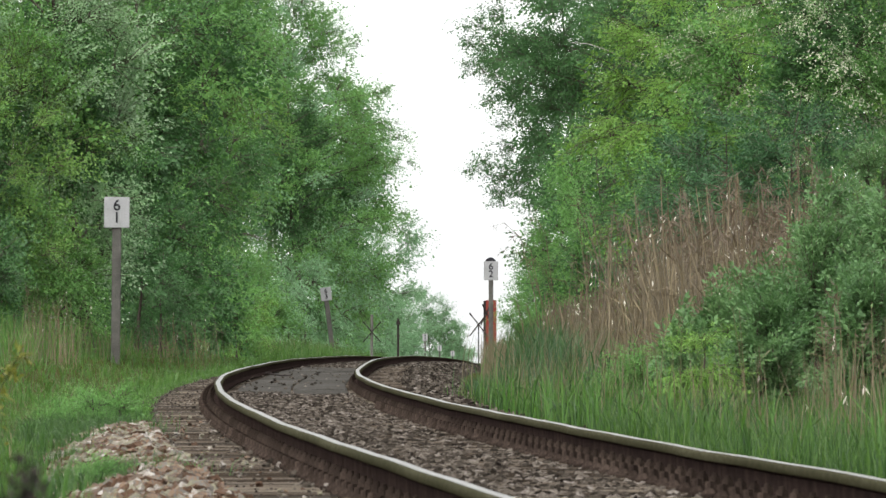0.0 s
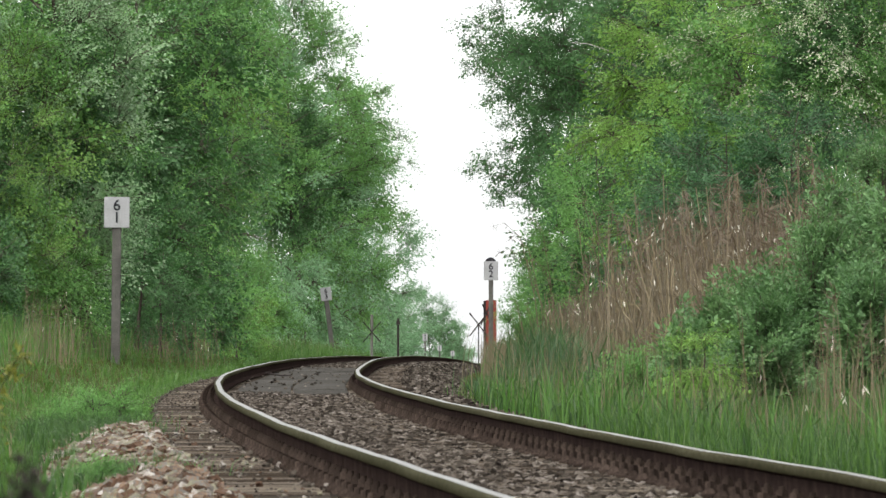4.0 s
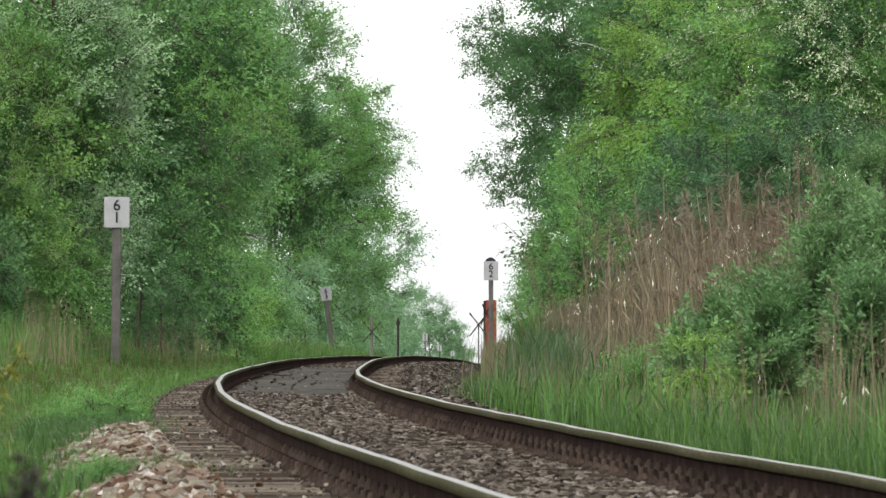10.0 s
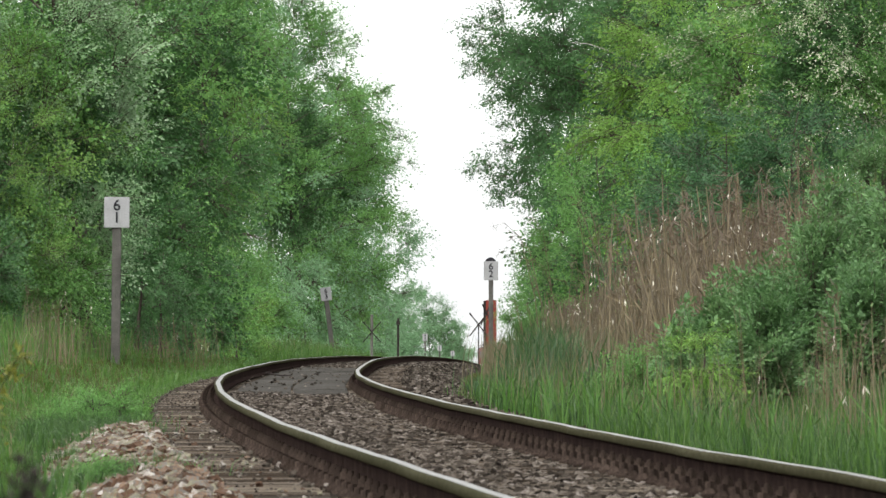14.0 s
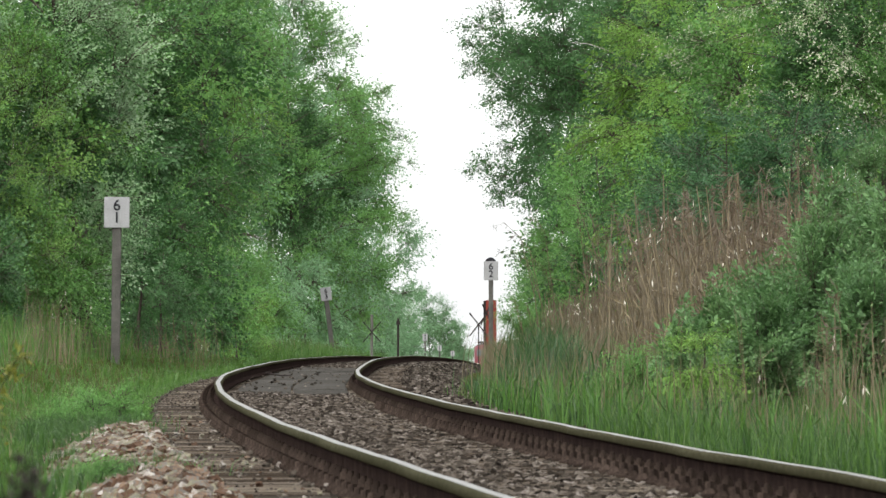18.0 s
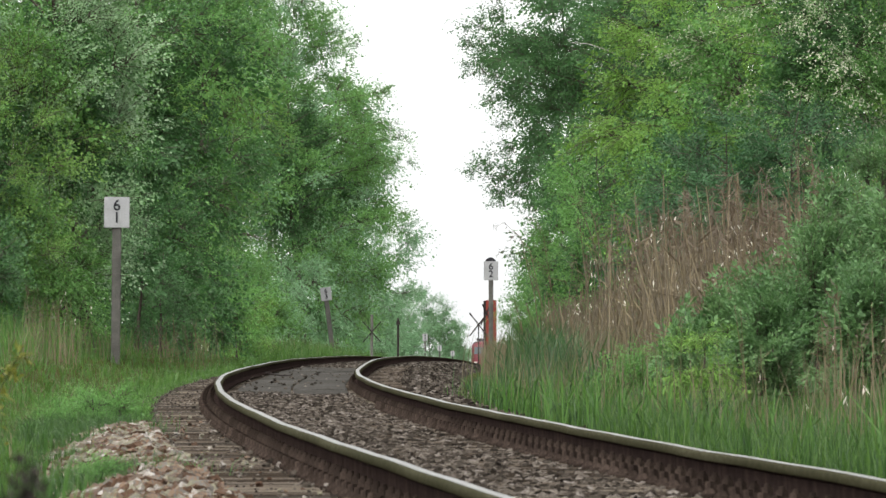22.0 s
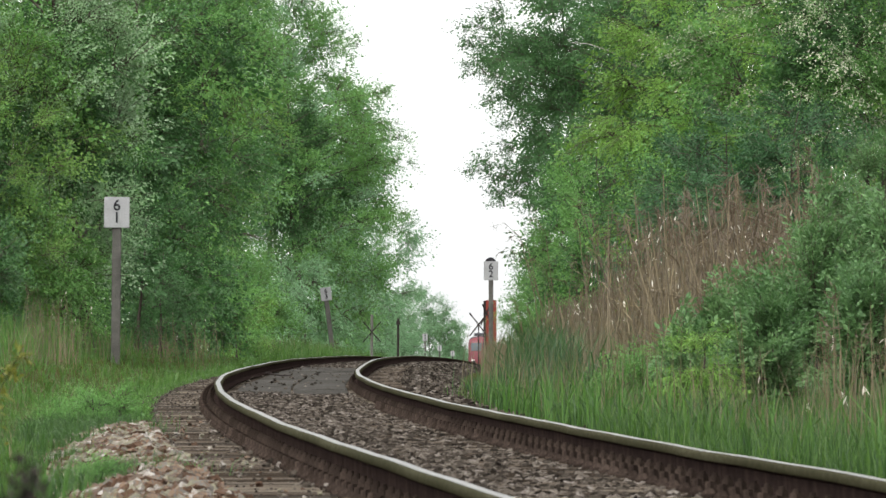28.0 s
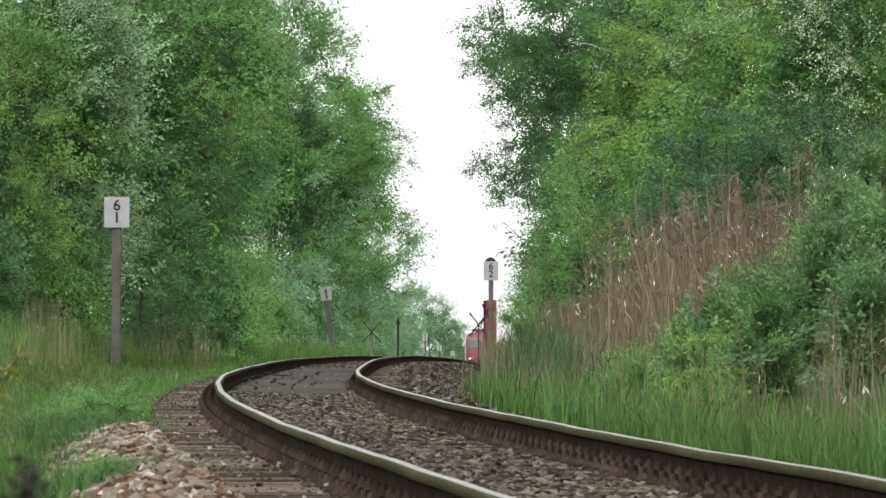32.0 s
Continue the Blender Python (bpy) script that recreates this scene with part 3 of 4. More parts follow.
def tuft_mesh(name, seed, material, n=60, height=.6, width=.010, spread=.22, lean=.35):
    rng = np.random.default_rng(seed)
    p = np.concatenate([rng.normal(size=(n, 2)) * spread, np.zeros((n, 1))], 1)
    v, f = blades(rng, p, height * rng.uniform(.5, 1.1, n), np.full(n, width), rng.uniform(.05, lean * 2, n))
    return mesh_of(name, v, f, material)


def grass_field(name, label, rng, spots, h0, h1, width, material, lean=.3):
    """Countless blades in one sheet of stuff."""
    x, y = spots
    n = len(x)
    p = np.stack([x, y, ground_z(x, y) - .03], 1)
    s = x - track_x(y)
    inside = np.abs(s) < 2.5
    p[inside, 2] = np.maximum(p[inside, 2], bed_z(s, y)[inside] - .02)
    patch = .75 + .5 * (.5 + .5 * np.sin(x * 2.1 + y * .37) * np.sin(y * .53 - x))
    v, f = blades(rng, p, rng.uniform(h0, h1, n) * patch, width * rng.uniform(.6, 1.3, n), rng.uniform(.03, lean * 2, n))
    return tagged(new(name, mesh_of(name, v, f, material)), label, "grass", kind="stuff")


def strip(rng, n, s0, s1, y0, y1, power=1.0):
    y = y0 + (y1 - y0) * rng.uniform(0, 1, n) ** power
    return track_x(y) + rng.uniform(s0, s1, n), y


def build_grass():
    rng = np.random.default_rng(21)
    # tall green grass along the far rail
    grass_field("tall_grass", "tall lush green grass growing beside the rail", rng, strip(rng, 22000, 1.3, 3.4, 33, 56, 1.2), .13, .36, .007, G_TALL, .24)
    grass_field("tall_grass", "tall lush green grass growing beside the rail", rng, strip(rng, 9000, 1.65, 3.6, 56, 76), .12, .34, .008, G_TALL)
    grass_field("dry_grass", "thin dry stems among the tall grass", rng, strip(rng, 1300, 1.7, 4.0, 40, 95), .45, 1.0, .006, G_DRY, .14)
    grass_field("tall_grass", "tall lush green grass growing beside the rail", rng, strip(rng, 10500, 2.3, 4.4, 75, 150, 1.2), .14, .36, .012, G_REED, .45)
    grass_field("tall_grass", "tall green grass at the foot of the reeds", rng, strip(rng, 5000, 2.8, 5.0, 150, 330), .35, .7, .02, G_TALL)
    grass_field("dry_grass", "tall dry tan grass at the foot of the reeds", rng, strip(rng, 13000, 2.7, 4.8, 110, 300), .45, .95, .009, G_DRY, .17)
    grass_field("reed_blades", "broad bright young reed blades beside the rail", rng, strip(rng, 1300, 1.5, 3.6, 36, 80), .26, .60, .012, WEED, .2)
    grass_field("tall_grass", "tall lush green grass at the foot of the bushes", rng, strip(rng, 6000, 2.7, 4.9, 58, 70), .28, .58, .009, G_TALL, .25)
    # short verge on the other side
    grass_field("verge_grass", "short green verge grass beside the ballast", rng, strip(rng, 22000, -5.0, -2.12, 30, 64, 1.1), .04, .14, .006, G_SHORT, .8)
    grass_field("verge_grass", "short green verge grass beside the ballast", rng, strip(rng, 30000, -5.0, -1.55, 60, 105), .04, .13, .006, G_SHORT, .9)
    grass_field("verge_grass", "short green verge grass beside the ballast", rng, strip(rng, 19000, -8.5, -1.5, 92, 240, 1.2), .08, .28, .014, G_SHORT, .6)
    grass_field("verge_grass", "short green verge grass under the trees", rng, strip(rng, 9000, -8, -2.5, 235, 420), .35, .85, .022, G_SHORT, .4)
    grass_field("dry_grass", "dry tan grass standing in the verge", rng, strip(rng, 5500, -9, -4.0, 110, 380), .3, .85, .012, G_DRY, .3)
    grass_field("dry_grass", "short dry blades in the verge", rng, strip(rng, 2000, -5.0, -1.8, 55, 150), .06, .24, .007, G_DRY, .6)
    grass_field("tall_grass", "tall yellowish green grass at the forest edge", rng, strip(rng, 6000, -8.2, -4.3, 118, 185), .35, .95, .013, G_SHORT, .3)
    # a few blades on the ballast's edge
    grass_field("edge_grass", "sparse green grass in the ballast edge", rng, strip(rng, 9500, -1.9, -1.34, 62, 150), .04, .11, .008, G_SHORT, .9)
    # around the camera
    grass_field("verge_grass", "green verge grass beside the ballast", rng, strip(rng, 5000, -7, -2.75, -10, 30), .15, .35, .008, G_SHORT, .5)
    grass_field("tall_grass", "tall green grass growing beside the rail", rng, strip(rng, 3000, 1.5, 4.0, -10, 33), .2, .45, .009, G_TALL)
    # rough meadow beyond the trees
    grass_field("meadow_grass", "rough meadow grass behind the trees", rng, strip(rng, 5000, -26, -9, 40, 420), .4, .8, .03, G_SHORT)
    grass_field("meadow_grass", "rough meadow grass behind the trees", rng, strip(rng, 5000, 9, 26, 40, 420), .4, .8, .03, G_SHORT)


def scatter_things(name, label, category, group, meshes, spots, lift, seed, turn=True, keyed=0, degrees=1.5, scales=(.85, 1.15)):
    rng = random.Random(seed)
    made = []
    for x, y in spots:
        s = float(x - track_x(y))
        z = float(ground_z(x, y))
        if abs(s) < 2.5:
            z = max(z, float(bed_z(s, y)))
        pick = rng.choice(meshes)
        ob = new(name, None if isinstance(pick, list) else pick)
        for kind, data in pick if isinstance(pick, list) else ():
            part(kind, data, ob)["kind"] = "stuff"
        ob.matrix_basis = pose(x, y, z + lift, 0, 0, rng.uniform(0, 360))
        k = rng.uniform(*scales)
        ob.scale = (k, k, k)
        tagged(ob, label, category, group, "stuff")
        made.append(ob)
    for ob in made[::max(1, len(made) // keyed)][:keyed] if keyed else []:
        wind(ob, degrees * rng.uniform(.7, 1.3), rng.uniform(1.4, 2.6), rng.uniform(0, 6.28))
    return made


def build_reeds():
    rng = random.Random(31)
    tall = [reed_mesh("reed_stand", 5 + k) for k in range(4)]
    low = [reed_mesh("reed_stand", 15 + k, 24, 1.25, .4) for k in range(3)]
    spots = []
    for k in range(78):
        y = 92 + 98 * rng.random() ** 1.1
        s = 4.35 - (y - 95) * .006 + 1.9 * rng.random()
        spots.append((float(track_x(y)) + s, y))
    scatter_things("reed_stand", "dry tan reeds with brown feathery plumes", "reeds", "reeds right of the line", tall, [q for q in spots if q[1] < 138], -.02, 32, keyed=30, degrees=1.3, scales=(.85, 1.1))
    scatter_things("reed_stand", "shorter dry tan reeds farther along the line", "reeds", "reeds right of the line", low, [q for q in spots if q[1] >= 138], -.02, 37, keyed=15, degrees=1.3, scales=(.85, 1.15))
    spots = [(float(track_x(y)) + 4.0 + 1.35 * rng.random(), y) for y in [82 + 6 * rng.random() for _ in range(10)]]
    plumy = [reed_mesh("reed_stand", 55 + k, 16, 1.9, .34, plumed=3, leafing=3, broom=1.8) for k in range(3)]
    scatter_things("reed_stand", "tall dry reeds with red-brown plumes above the bushes", "reeds", "reeds right of the line", plumy, spots, -.02, 34, keyed=6, degrees=1.3, scales=(1.08, 1.2))
    spots = [(2.62, 57), (2.9, 58.5), (3.05, 61), (2.45, 62.5)]
    thin = [reed_mesh("reed_stand", 25 + k, 11, 1.1, .24, plumed=50, leafing=1, stem=.55) for k in range(2)]
    scatter_things("low_reed_stand", "low dry reeds standing in the tall grass", "reeds", "reeds right of the line", thin, spots, -.02, 36, keyed=4, degrees=1.3)
    edge = [reed_mesh("reed_stand", 45 + k, 13, 1.35, .34, plumed=13, leafing=2, stem=.8) for k in range(3)]
    spots = [(-6.7 + 1.2 * rng.random() - .02 * k, 132 + 14 * rng.random()) for k in range(4)]
    spots += [(-5.9 + 1.8 * rng.random(), 172 + 14 * rng.random()) for k in range(3)]
    scatter_things("low_reed_stand", "low dry reeds at the forest edge", "reeds", "reeds at the forest edge", edge, spots, -.02, 33, keyed=12, degrees=1.2, scales=(.6, .85))


def build_long_reeds():
    """A few long reeds that hang over towards the line."""
    rng = np.random.default_rng(91)
    x, y = 2.35, 214
    z0 = float(ground_z(x, y)) - .03
    for k, (dx, top) in enumerate(((-1.15, 3.55), (-.95, 3.25), (-1.3, 2.95), (-.7, 3.7), (-.85, 2.7))):
        thing = tagged(new("long_reed"), "long bent dry reed hanging towards the line", "reed", "long reeds hanging towards the line")
        thing.matrix_basis = pose(x + .12 * k, y + .2 * k, z0)
        pts = np.array([[0, 0, 0], [dx * .15, 0, top * .5], [dx * .45, 0, top * .9], [dx * .8, 0, top], [dx, 0, top * .95]])
        v, f = tube(pts, [.010, .009, .007, .005, .003], 4)
        part("stalk", mesh_of("stalk", v, f, REED, True), thing)
        n = 30
        t = rng.uniform(.3, 1, n)
        p = np.stack([np.interp(t, [0, .25, .5, .75, 1], pts[:, i]) for i in range(3)], 1)
        v, f = leaves(rng, p, rng.normal(size=(n, 3)) * .5 + [-.7, 0, -.3], rng.uniform(.08, .22, n), .018)
        part("plume", mesh_of("plume", v, f, PLUME), thing)["kind"] = "stuff"
        wind(thing, 1.6, 2.0 + .2 * k, .8 * k)


def build_tufts():
    rng = random.Random(41)
    tall = [tuft_mesh("grass_tuft", 70 + k, G_TALL, 70, .52, .012, .16) for k in range(3)]
    lush = [tuft_mesh("reed_grass_tuft", 80 + k, G_REED, 46, .62, .017, .2, .6) for k in range(3)]
    weed = [tuft_mesh("weed_tuft", 90 + k, WEED_DARK, 420, .20, .006, .17, .6) for k in range(3)]
    spots = [(float(track_x(y)) + rng.uniform(1.7, 2.8), y) for y in [34 + 60 * rng.random() ** 1.2 for _ in range(60)]]
    scatter_things("grass_tuft", "tall green grass tuft beside the rail", "grass tuft", "grass tufts beside the rail", tall, spots, -.03, 42, keyed=30, degrees=2.2)
    spots = [(float(track_x(y)) + rng.uniform(2.7, 4.6), y) for y in [72 + 70 * rng.random() for _ in range(85)]]
    scatter_things("reed_grass_tuft", "dark green broad-leaved young reed tuft", "grass tuft", "young reeds beside the rail", lush, spots, -.03, 43, keyed=18, degrees=2.0)
    spots = [(float(track_x(y)) + rng.uniform(3.6, 5.4), y) for y in [92 + 60 * rng.random() for _ in range(26)]]
    scatter_things("reed_grass_tuft", "green young reed tuft among the dry reeds", "grass tuft", "young reeds beside the rail", lush, spots, -.03, 47, keyed=6, degrees=2.0, scales=(1.1, 1.7))
    tall_reed = [tuft_mesh("reed_grass_tuft", 86 + k, G_REED, 60, 1.1, .016, .18, .25) for k in range(2)]
    spots = [(1.12 + .62 * rng.random(), 110 + 14 * rng.random()) for _ in range(14)]
    scatter_things("reed_grass_tuft", "tall dark green young reed tuft before the dry reeds", "grass tuft", "young reeds beside the rail", tall_reed, spots, -.03, 46, keyed=5, degrees=1.8)
    near = [tuft_mesh("grass_tuft", 100 + k, WEED, 26, .72, .010, .035, .12) for k in range(2)]
    scatter_things("grass_tuft", "tall green grass tuft close to the camera", "grass tuft", "grass tufts close to the camera", near, [(-.452, 9.6), (-.535, 11.5), (-.625, 13.5), (-.79, 17), (-.90, 19.5), (-.56, 12.4), (-.70, 15.5)], -.03, 45, keyed=2, degrees=1.5)
    spots = [(-1.56, 41.8), (-1.62, 43.6), (-1.5, 43.2), (-1.68, 42.4), (-2.8, 70), (-2.6, 68), (-3.0, 72), (-2.95, 70), (-2.7, 66), (-2.85, 68), (-3.05, 74), (-2.65, 71), (-2.1, 52), (-2.25, 57), (-2.35, 60), (-2.5, 64), (-2.42, 61.5), (-2.6, 70), (-2.55, 64), (-2.35, 62.5), (-2.7, 66.5), (-2.2, 60.5), (-2.45, 65.5), (-2.75, 68.5)]
    scatter_things("weed_tuft", "low bright green weed growing in the ballast edge", "weed", "weeds on the ballast edge", weed, spots, -.02, 44)


def build_trees():
    T = tree
    # forest on the left, from near to far
    T("tree", "olive green young tree at the forest edge", -8.4, 165, 6.3, 2.2, "olive", 1, 125, .03, second="mid", share=.3)
    T("tree", "pale grey-green tree with silvery leaves", -6.5, 166.5, 9.6, 2.0, "pale", 2, 165, .03, 1.0, second="mid", share=.10, taper=.2, lean=-.13)
    T("tree", "mid green tree behind the kilometre post", -9.6, 178, 12, 3.0, "mid", 3, 130, .03, 1.2)
    T("tree", "dense dark green tree at the forest edge", -6.7, 205, 11, 2.7, "dark", 4, 190, .02, 1.2, second="mid", share=.4)
    T("tree", "tall mid green tree at the forest edge", -7.6, 245, 14, 3.1, "mid", 5, 165, .02, 1.25, second="lime", share=.3)
    T("weeping_birch", "weeping birch with hanging dark strands", -6.9, 258, 15.5, 2.3, "weep", 6, 120, .12, keyed=6)
    T("tree", "tall light green tree over the line", -9.6, 385, 20, 3.6, "mid", 7, 115, .02, 1.45, second="lime", share=.4)
    T("tree", "tall soft green tree at the forest edge", -9.0, 352, 19, 2.5, "mid", 17, 90, .06, 1.75, second="far", share=.3)
    T("tree", "slender green tree between the taller ones", -7.9, 405, 18.5, 2.0, "mid", 18, 60, .5, 1.4, second="far", share=.4)
    T("tree", "tall green tree with an open outline", -6.1, 402, 16.6, 4.3, "mid", 8, 245, .03, 1.45, second="far", share=.3, keyed=18, lean=-.02, taper=.42,
      arms=[(-2.6, 398, 12.2), (-1.9, 398, 10.1), (-2.2, 397, 10.9), (-1.75, 399, 9.2), (-3.9, 398, 14.1), (-4.8, 398, 15.4), (-1.9, 398, 6.8)])
    T("tree", "tall green tree with an open outline", -5.7, 416, 13.8, 3.3, "mid", 19, 110, .03, 1.8, keyed=2, taper=.4, second="far", share=.5)
    T("tree", "green tree with an open outline beside the line", -5.0, 425, 14.2, 2.8, "mid", 16, 130, .03, 1.35, second="far", share=.4, keyed=8, fine_all=True)
    T("tree", "green tree at the forest edge", -5.2, 440, 13, 3.9, "mid", 9, 100, .02, 1.35, second="far", share=.5)
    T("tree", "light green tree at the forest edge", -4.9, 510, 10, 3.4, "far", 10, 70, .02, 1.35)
    T("bush", "yellow-green bush under the trees", -5.3, 236, 1.8, 1.1, "lime", 11, 30, .04, .6, "bushes beside the railway", keyed=4)
    T("bush", "light green bush at the forest edge", -6.3, 300, 2.8, 1.2, "far", 12, 34, .04, .7, "bushes beside the railway", keyed=3)
    T("bush", "green bush at the forest edge", -6.5, 192, 3.6, 1.4, "dark", 13, 44, .04, .7, "bushes beside the railway", keyed=3)
    T("bush", "green bush at the forest edge", -8.3, 163, 2.0, 1.2, "mid", 14, 34, .04, .7, "bushes beside the railway", keyed=3)
    T("bush", "green bush at the forest edge", -5.7, 262, 2.6, 1.3, "mid", 15, 34, .04, .7, "bushes beside the railway", keyed=3)
    for k, (x, y, h, r) in enumerate([(-9.0, 172, 3, 1.5), (-7.7, 186, 3.6, 1.4), (-6.2, 222, 2.8, 1.4), (-8.6, 215, 3.2, 1.7), (-6.7, 285, 3, 1.5), (-7.3, 345, 3.2, 1.6), (-8, 250, 3.6, 1.8), (-10.5, 168, 3.4, 1.8), (-8, 300, 4, 1.9)]):
        T("bush", "green undergrowth below the forest trees", x, y, h, r, "dark" if k in (1, 2, 3, 6) else "mid", 110 + k, 32, .02, 1.1, "bushes beside the railway", keyed=2)
    # distant undergrowth, its leaves paled for the haze as well
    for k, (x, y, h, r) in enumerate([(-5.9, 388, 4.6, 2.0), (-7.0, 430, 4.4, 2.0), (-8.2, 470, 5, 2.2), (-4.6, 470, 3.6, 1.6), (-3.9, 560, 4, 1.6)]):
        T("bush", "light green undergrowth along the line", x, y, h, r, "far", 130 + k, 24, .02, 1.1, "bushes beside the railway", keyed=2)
    for x, y, h, r, kind in ((-6.1, 195, 2.5, 1.1, "dark"), (-7.3, 172, 2.3, 1.0, "mid"), (-6.3, 370, 3.4, 1.3, "far"), (-8.0, 158, 2.2, 1.0, "dark"), (-6.9, 164, 2.5, .9, "mid"), (-8.1, 163, 5.2, 1.5, "olive"), (-5.3, 232, 2.0, .9, "mid")):
        T("bush", "dense green bush covering the foot of the trees", x, y, h, r, kind, int(y), 30, .02, .75, "bushes beside the railway", keyed=2)
    for k, (x, y) in enumerate(((-2.4, 67), (-2.65, 68), (-2.85, 69), (-3.0, 68), (-2.5, 64.5), (-1.62, 42.6))):
        T("weed", "low dense green herb on the ballast edge", x, y, .34 if k < 5 else .2, .2 if k < 5 else .1, "mid", 240 + k, 12, .05, .2 if k < 5 else .12, "weeds on the ballast edge", keyed=1)
    # behind the first row: added to close gaps, shaded depth put into dark leaves
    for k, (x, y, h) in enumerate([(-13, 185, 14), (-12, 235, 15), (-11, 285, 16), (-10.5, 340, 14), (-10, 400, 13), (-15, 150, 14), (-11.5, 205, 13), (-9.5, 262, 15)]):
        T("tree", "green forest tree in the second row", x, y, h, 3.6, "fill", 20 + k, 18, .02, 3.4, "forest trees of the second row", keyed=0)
    # far end of the line; the paler leaf colour holds the haze
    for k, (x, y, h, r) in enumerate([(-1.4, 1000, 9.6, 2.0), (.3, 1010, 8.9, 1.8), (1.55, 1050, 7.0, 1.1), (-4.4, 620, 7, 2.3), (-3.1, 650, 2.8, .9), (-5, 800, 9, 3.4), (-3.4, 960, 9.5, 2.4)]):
        T("tree", "haze-paled green tree far along the line", x, y, h, r, "far", 40 + k, 38, .03, 1.6, "trees far along the line", keyed=2)
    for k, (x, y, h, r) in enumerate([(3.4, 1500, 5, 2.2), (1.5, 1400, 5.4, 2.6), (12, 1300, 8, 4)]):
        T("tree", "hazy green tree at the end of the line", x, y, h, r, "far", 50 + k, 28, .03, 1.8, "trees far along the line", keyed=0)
    # right of the line
    leaning = T("tree", "tall dark green tree leaning over the line", 7.3, 305, 17.5, 4.9, "dark", 61, 330, .22, 1.35, keyed=26, fine_all=True,
                arms=[(.9, 302, 11.6), (.75, 303, 11.0), (1.15, 301, 10.0), (1.5, 300, 10.5), (1.6, 302, 9.2), (2.0, 301, 8.3), (1.0, 300, 6.7), (1.4, 299, 6.9), (1.75, 301, 6.1), (2.3, 300, 7.3), (2.2, 299, 5.6)])
    at = leaning.matrix_basis.translation
    v, f = tube(np.array([[4.2, 299.4, 10.95], [4.8, 299.6, 10.92], [5.5, 300, 10.7], [6.6, 303, 10.2]]) - np.array(at), [.008, .018, .028, .05], 5)
    part("dead_branch", mesh_of("dead_branch", v, f, BIRCH, True), leaning, label="bleached bare dead branch")
    T("tree", "tall dark green tree in the second row", 6.9, 345, 18.5, 4.6, "dark", 60, 160, .1, 1.6, keyed=4)
    for k, (x, y, h, r) in enumerate([(4.1, 335, 4.6, 1.6), (5.4, 380, 6, 2.4)]):
        T("bush", "green bush on the bank behind the crossing", x, y, h, r, "mid", 140 + k, 50, .03, 1.0, "bushes beside the railway", keyed=3)
    T("bush", "green bush behind the reeds at the crossing", 2.35, 276, 2.2, .8, "mid", 149, 34, .03, .6, "bushes beside the railway", keyed=3)
    T("tree", "tall dark green tree in the second row", 5.4, 352, 17.5, 3.3, "dark", 58, 110, .3, 1.3, keyed=4, fine_all=True)
    T("tree", "dark green tree beside the tall one", 9.2, 280, 15, 4.0, "dark", 62, 150, .06, 1.2, second="weep", share=.3)
    T("tree", "green tree on the bank", 4.4, 262, 6.2, 2.3, "mid", 63, 90, .03, .95, second="dark", share=.4)
    T("bush", "green bush on the bank behind the crossing", 3.6, 300, 4.2, 1.3, "mid", 59, 50, .03, .9, "bushes beside the railway", keyed=4)
    T("tree", "green tree on the bank", 4.2, 232, 5.9, 2.0, "mid", 64, 76, .03, .9, second="dark", share=.4)
    T("tree", "light green small tree on the bank", 3.4, 215, 3.9, 1.4, "mid", 65, 60, .03, .8, second="dark", share=.35)
    T("tree", "yellow-green tree with layered sprays of leaves", 5.2, 178, 9.0, 2.5, "lime", 66, 195, .10, 1.0, keyed=14, layer=.35)
    T("tree", "yellow-green tree with layered sprays of leaves", 8.2, 168, 10, 2.7, "lime", 67, 190, .10, 1.0, second="mid", share=.3, layer=.35)
    T("flowering_tree", "green hawthorn with whitish blossom", 6.1, 150, 8.0, 2.1, "mid", 68, 165, .2, .9, second="bloom", share=.4)
    T("bush", "dark green bush above the reeds", 3.7, 142, 4.0, 1.2, "shade", 69, 70, .03, .75, "bushes beside the railway", keyed=5)
    T("bush", "dark green bush above the reeds", 5.1, 135, 4.2, 1.2, "shade", 70, 70, .03, .8, "bushes beside the railway", keyed=5)
    T("bush", "green bush under the layered trees", 4.15, 150, 4.4, 1.3, "mid", 74, 70, .05, .85, "bushes beside the railway", keyed=4, second="lime", share=.5)
    T("bush", "dark green bush above the reeds", 4.35, 138, 4.1, 1.2, "shade", 72, 60, .03, .75, "bushes beside the railway", keyed=4)
    for k, (x, y, h, r) in enumerate([(1.98, 71, .85, .30), (2.25, 73, 1.0, .34), (2.5, 70, 1.05, .38), (2.62, 74, 1.2, .38), (2.95, 72, 1.55, .48), (3.3, 75, 2.0, .50),
                                      (3.45, 70, 1.6, .50), (3.8, 76, 2.35, .55), (4.3, 78, 2.7, .70), (3.2, 67, 1.15, .42), (4.9, 80, 2.8, .8)]):
        T("bush", "blue-green bush on the bank beside the reeds", x, y, h, r, "bush", 171 + k, 30, .03, .50, "bushes beside the railway", keyed=4)
    T("bush", "light green sapling among the reeds", 2.02, 69, 1.0, .28, "lime", 179, 24, .25, .35, "bushes beside the railway", keyed=3)
    T("bush", "low bright green bramble at the grass edge", 1.62, 73, .80, .34, "mid", 73, 36, .15, .30, "bushes beside the railway", keyed=3)
    # second row on this side, filling gaps with the same shade-dark leaves
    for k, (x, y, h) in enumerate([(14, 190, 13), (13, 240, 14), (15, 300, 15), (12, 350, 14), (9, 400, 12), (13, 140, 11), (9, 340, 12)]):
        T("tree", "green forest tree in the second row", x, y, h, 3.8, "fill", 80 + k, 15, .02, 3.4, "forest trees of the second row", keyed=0)


